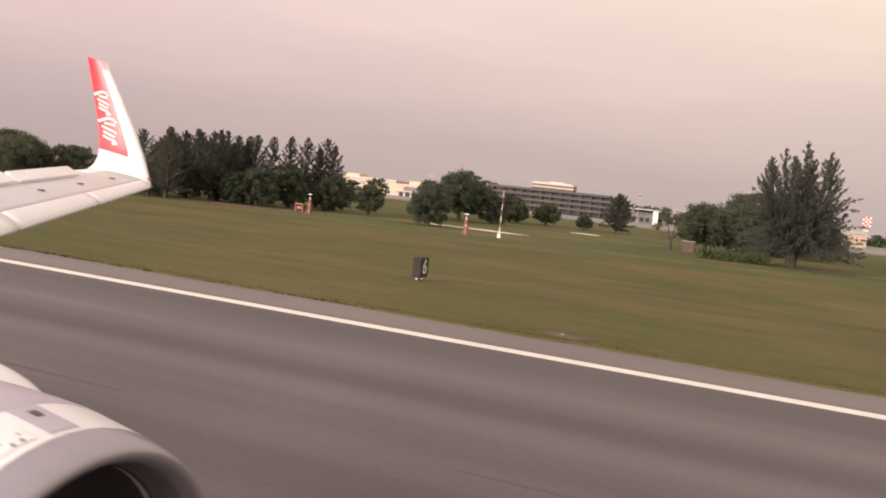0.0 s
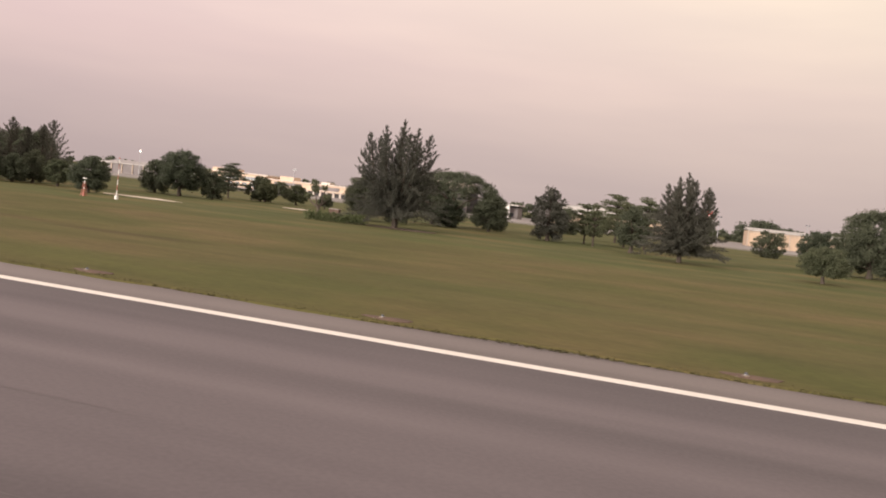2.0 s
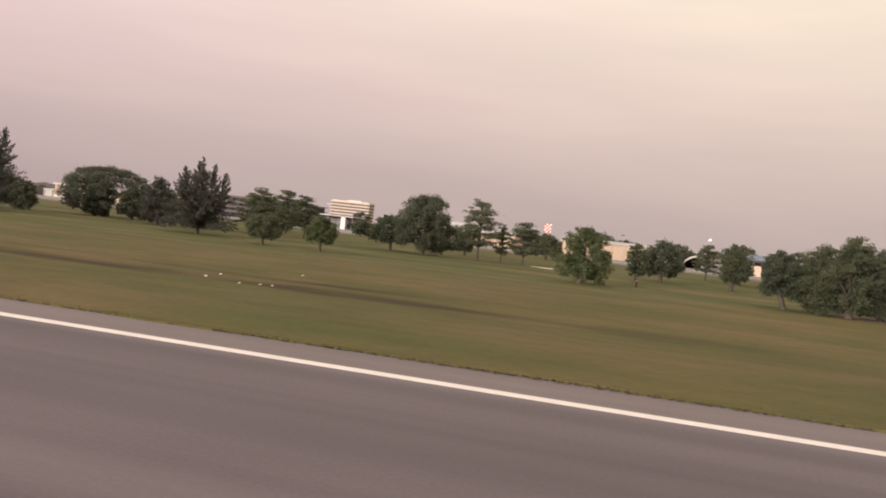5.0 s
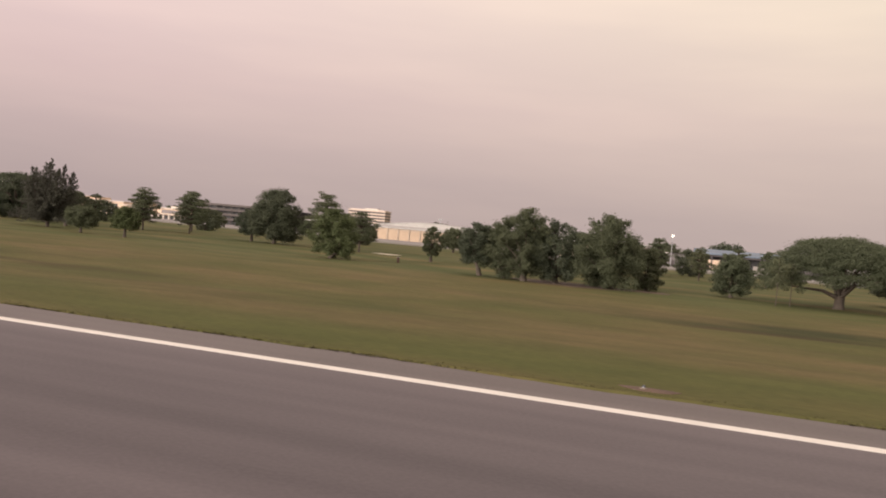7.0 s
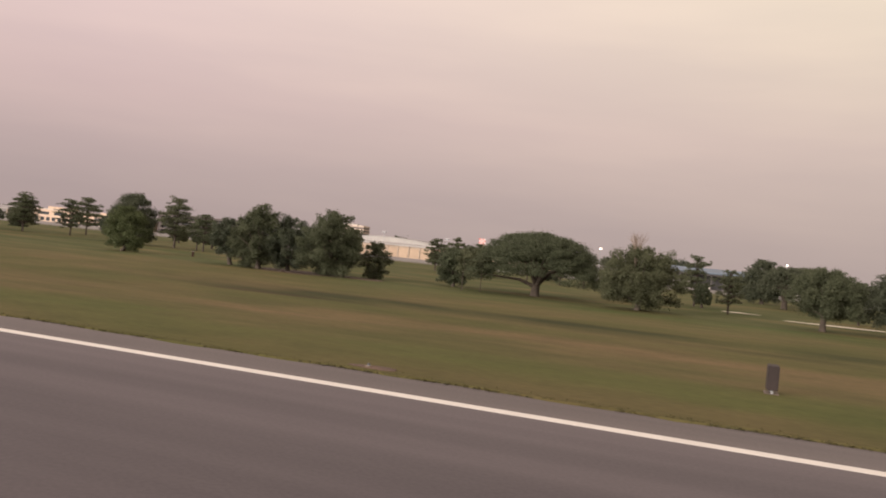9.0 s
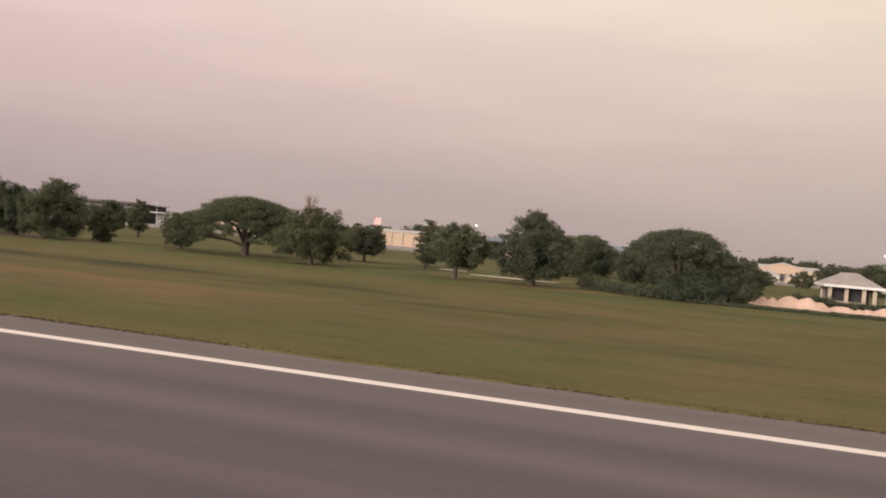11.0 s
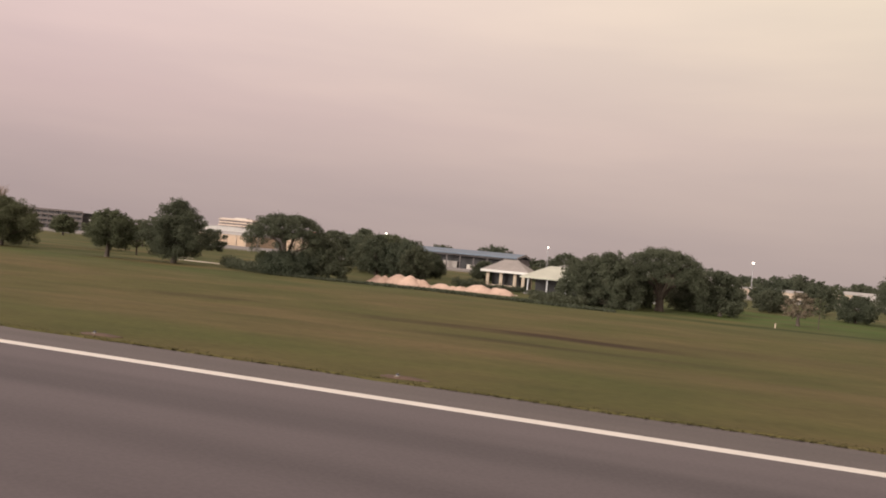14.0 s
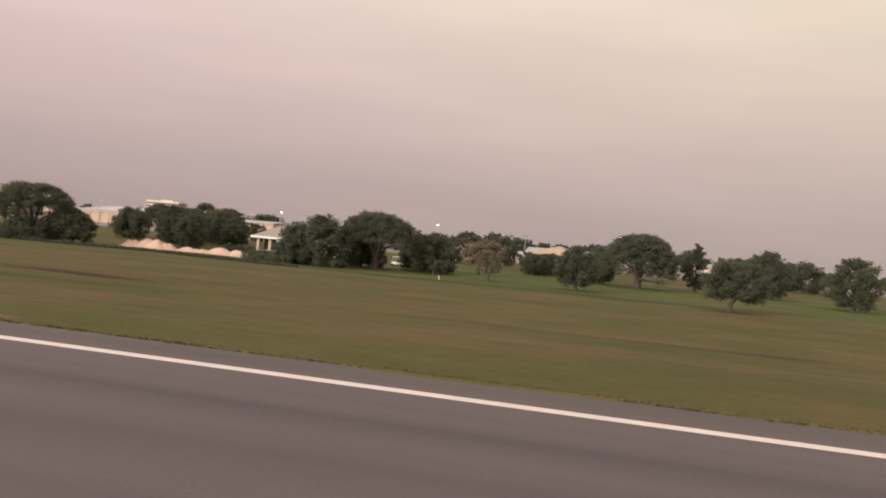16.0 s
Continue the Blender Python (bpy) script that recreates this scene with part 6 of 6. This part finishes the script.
winglet = part("winglet", winglet_piece(0.0, 1.0, 0.0, 1.0, 0.055), AIR_WHITE, plane, "tall upswept winglet, white edge and root", smooth=True)
part("red_panel", winglet_piece(0.20, 0.93, 0.31, 1.0, 0.055, 0.006), AIR_RED, winglet, "bright red panel")
part("red_tip", winglet_piece(0.93, 1.0, 0.05, 1.0, 0.055, 0.006, 4), AIR_RED, winglet, "bright red tip")


def logo_ribbon(path, width):
    """A flat brush stroke on the winglet's inner face; path: rows of height and chord fractions."""
    bm = bmesh.new()
    rings = []
    for i, (h0, c0) in enumerate(path):
        ah, ac = path[max(i - 1, 0)]
        bh, bc = path[min(i + 1, len(path) - 1)]
        d = Vector(((bh - ah) * 2.5, (bc - ac) * 0.8)).normalized()
        ring = []
        for k, push in ((1, 0.058), (-1, 0.058), (-1, 0.072), (1, 0.072)):
            hh, cc = h0 - k * width * d.y / 2.5, c0 + k * width * d.x / 0.8
            lead, trail = winglet_edges(hh)
            swell = 0.055 * (math.sin(math.pi * min(1, 0.12 + 0.8 * cc)) * 0.8 + 0.25) - 0.055
            ring.append(bm.verts.new(lead.lerp(trail, cc) + Vector((0, -push - swell, 0))))
        rings.append(ring)
    for a, b in zip(rings, rings[1:]):
        for i in range(4):
            bm.faces.new((a[i], a[(i + 1) % 4], b[(i + 1) % 4], b[i]))
    bm.faces.new(rings[0])
    bm.faces.new(rings[-1][::-1])
    return bm


# two words of a brush-script logo, as plain strokes
for top_s, gain in ((0.715, 1.0), (0.49, 1.12)):
    for path, width in ((((-0.045, 0.97), (-0.02, 0.80), (0.005, 0.60), (0.002, 0.46), (-0.02, 0.42)), 0.028), (((-0.04, 0.46), (-0.042, 0.62), (-0.044, 0.78)), 0.024),
                        (((-0.075, 0.88), (-0.085, 0.70), (-0.095, 0.52), (-0.110, 0.50)), 0.026), (((-0.115, 0.86), (-0.125, 0.70), (-0.135, 0.55)), 0.026),
                        (((-0.150, 0.88), (-0.160, 0.72), (-0.168, 0.56), (-0.185, 0.54), (-0.190, 0.66)), 0.026)):
        part("logo_stroke", logo_ribbon([(top_s + a * gain, c) for a, c in path], width), SIGNAL_WHITE, winglet, "white brush-script logo stroke")
lamp_lead, lamp_trail = winglet_edges(0.06)
part("tip_light", box(lamp_lead.x - 0.03, lamp_lead.x + 0.025, lamp_lead.y - 0.04, lamp_lead.y + 0.04, lamp_lead.z - 0.03, lamp_lead.z + 0.03, 0.012), RED, winglet)


# ---- engine ----
ENGINE = Vector((0.0, 3.5, 1.55)) - Vector((0, PLANE_AT.y, 0))


def revolve(profile, name, material, parent, label="", seg=56):
    """A turned shell about the engine's axis; profile: rows of x in the world and radius."""
    bm = bmesh.new()
    rings = []
    for x, r in profile:
        rings.append([bm.verts.new((x - PLANE_AT.x, ENGINE.y + r * math.cos(2 * math.pi * k / seg), ENGINE.z + r * math.sin(2 * math.pi * k / seg))) for k in range(seg)])
    for a, b in zip(rings, rings[1:]):
        for k in range(seg):
            bm.faces.new((a[k], a[(k + 1) % seg], b[(k + 1) % seg], b[k]))
    return part(name, bm, material, parent, label, smooth=True)


engine = revolve([(-3.52, 1.245), (-3.9, 1.31), (-4.5, 1.345), (-5.2, 1.33), (-6.2, 1.24), (-7.4, 1.02), (-7.42, 0.96), (-6.2, 1.1), (-4.5, 1.05), (-3.6, 1.02)], "engine_cowl", AIR_WHITE, plane, "glossy white engine cowl")
revolve([(-3.58, 1.03), (-3.36, 1.065), (-3.27, 1.105), (-3.25, 1.145), (-3.29, 1.185), (-3.40, 1.222), (-3.515, 1.245)], "intake_lip", LIP, engine, "pale grey metal intake lip")
revolve([(-3.575, 1.032), (-3.9, 0.99), (-4.6, 0.96), (-4.62, 0.28), (-4.25, 0.12), (-4.1, 0.01)], "intake", INTAKE, engine, "dark intake duct with spinner")
revolve([(-3.93, 1.312), (-3.95, 1.321), (-4.2, 1.338), (-4.5, 1.352), (-4.62, 1.352)], "cowl_band", LAVENDER, engine, "lavender grey band")
for k in range(12):
    a0 = radians(30 * k)
    bm = bmesh.new()
    p = [bm.verts.new((-4.5 - PLANE_AT.x - d, ENGINE.y + r * math.cos(a0 + o), ENGINE.z + r * math.sin(a0 + o))) for r, o, d in ((0.25, 0, 0), (0.94, 0.12, 0.0), (0.94, 0.30, 0.1), (0.25, 0.3, 0.1))]
    bm.faces.new(p)
    made = bmesh.ops.extrude_face_region(bm, geom=bm.faces[:])
    for v in made["geom"]:
        if isinstance(v, bmesh.types.BMVert):
            v.co.x -= 0.03
    part("fan_blade", bm, INTAKE, engine)


def on_cowl(x, angle, half_x, half_a, radius, name, material, label="", slope=-0.171):
    """A thin plate lying on the cowl at an angle from the top, towards the cabin."""
    bm = bmesh.new()
    grid = []
    for i in range(5):
        row = []
        for j in range(5):
            a = radians(90 + angle + (j / 2 - 1) * half_a)
            px = x + (i / 2 - 1) * half_x
            row.append((px, a))
        grid.append(row)
    lo = [[bm.verts.new((px - PLANE_AT.x, ENGINE.y + (radius + slope * (px - x) - 0.02) * math.cos(a), ENGINE.z + (radius + slope * (px - x) - 0.02) * math.sin(a))) for px, a in row] for row in grid]
    hi = [[bm.verts.new((px - PLANE_AT.x, ENGINE.y + (radius + slope * (px - x) + 0.004) * math.cos(a), ENGINE.z + (radius + slope * (px - x) + 0.004) * math.sin(a))) for px, a in row] for row in grid]
    for i in range(4):
        for j in range(4):
            bm.faces.new((hi[i][j], hi[i + 1][j], hi[i + 1][j + 1], hi[i][j + 1]))
            bm.faces.new((lo[i][j], lo[i][j + 1], lo[i + 1][j + 1], lo[i + 1][j]))
    ring = [(0, j) for j in range(5)] + [(i, 4) for i in range(1, 5)] + [(4, j) for j in range(3, -1, -1)] + [(i, 0) for i in range(3, 0, -1)]
    for (a, b), (c, d) in zip(ring, ring[1:] + ring[:1]):
        bm.faces.new((lo[a][b], hi[a][b], hi[c][d], lo[c][d]))
    return part(name, bm, material, engine, label)


on_cowl(-3.74, -1, 0.18, 4.6, 1.284, "access_plate", LAVENDER, "lavender grey access plate")
on_cowl(-3.80, -1.4, 0.04, 1.2, 1.298, "scoop", INTAKE)
on_cowl(-3.665, 13, 0.085, 5.5, 1.271, "latch_plate", AIR_WHITE)
for bx, ba in ((-3.67, 9.2), (-3.60, 10.7), (-3.60, 13.4), (-3.67, 15.0)):
    on_cowl(bx, ba, 0.006, 0.28, 1.276, "rivet", INTAKE)
bm = bmesh.new()
bmesh.ops.create_uvsphere(bm, u_segments=36, v_segments=20, radius=1.0, matrix=Matrix.Translation((-5.3 - PLANE_AT.x, 4.15 - PLANE_AT.y, 2.29)) @ Matrix.Diagonal((1.0, 0.5, 0.565, 1)))
part("cowl_blister", bm, AIR_WHITE, engine, "rounded white fairing on the cowl", smooth=True)
part("pylon", prism([(-4.9 + 8.0, 2.75), (-5.2 + 8, 2.95), (-6.6 + 8, 3.2), (-10.0 + 8, 3.4), (-10.4 + 8, 2.8), (-7.4 + 8, 2.45)], ENGINE.y - 0.2, ENGINE.y + 0.2), AIR_WHITE, plane)

# ---- main gear that carries the wing ----
gear = part("gear_leg", box(-10.1 + 8, -9.85 + 8, 2.35 - 6, 2.6 - 6, 0.5, 3.0, 0.04), STEEL, plane)
for sy in (2.12, 2.83):
    bm = bmesh.new()
    bmesh.ops.create_cone(bm, cap_ends=True, segments=32, radius1=0.58, radius2=0.58, depth=0.40, matrix=Matrix.Translation((-9.97 + 8, sy - 6, 0.57)) @ Matrix.Rotation(radians(90), 4, "X"))
    bmesh.ops.bevel(bm, geom=[e for e in bm.edges if len(e.link_faces) == 2 and e.calc_face_angle(0) > 1.2], offset=0.08, segments=2, affect="EDGES")
    wheel = part("wheel", bm, TYRE, gear)
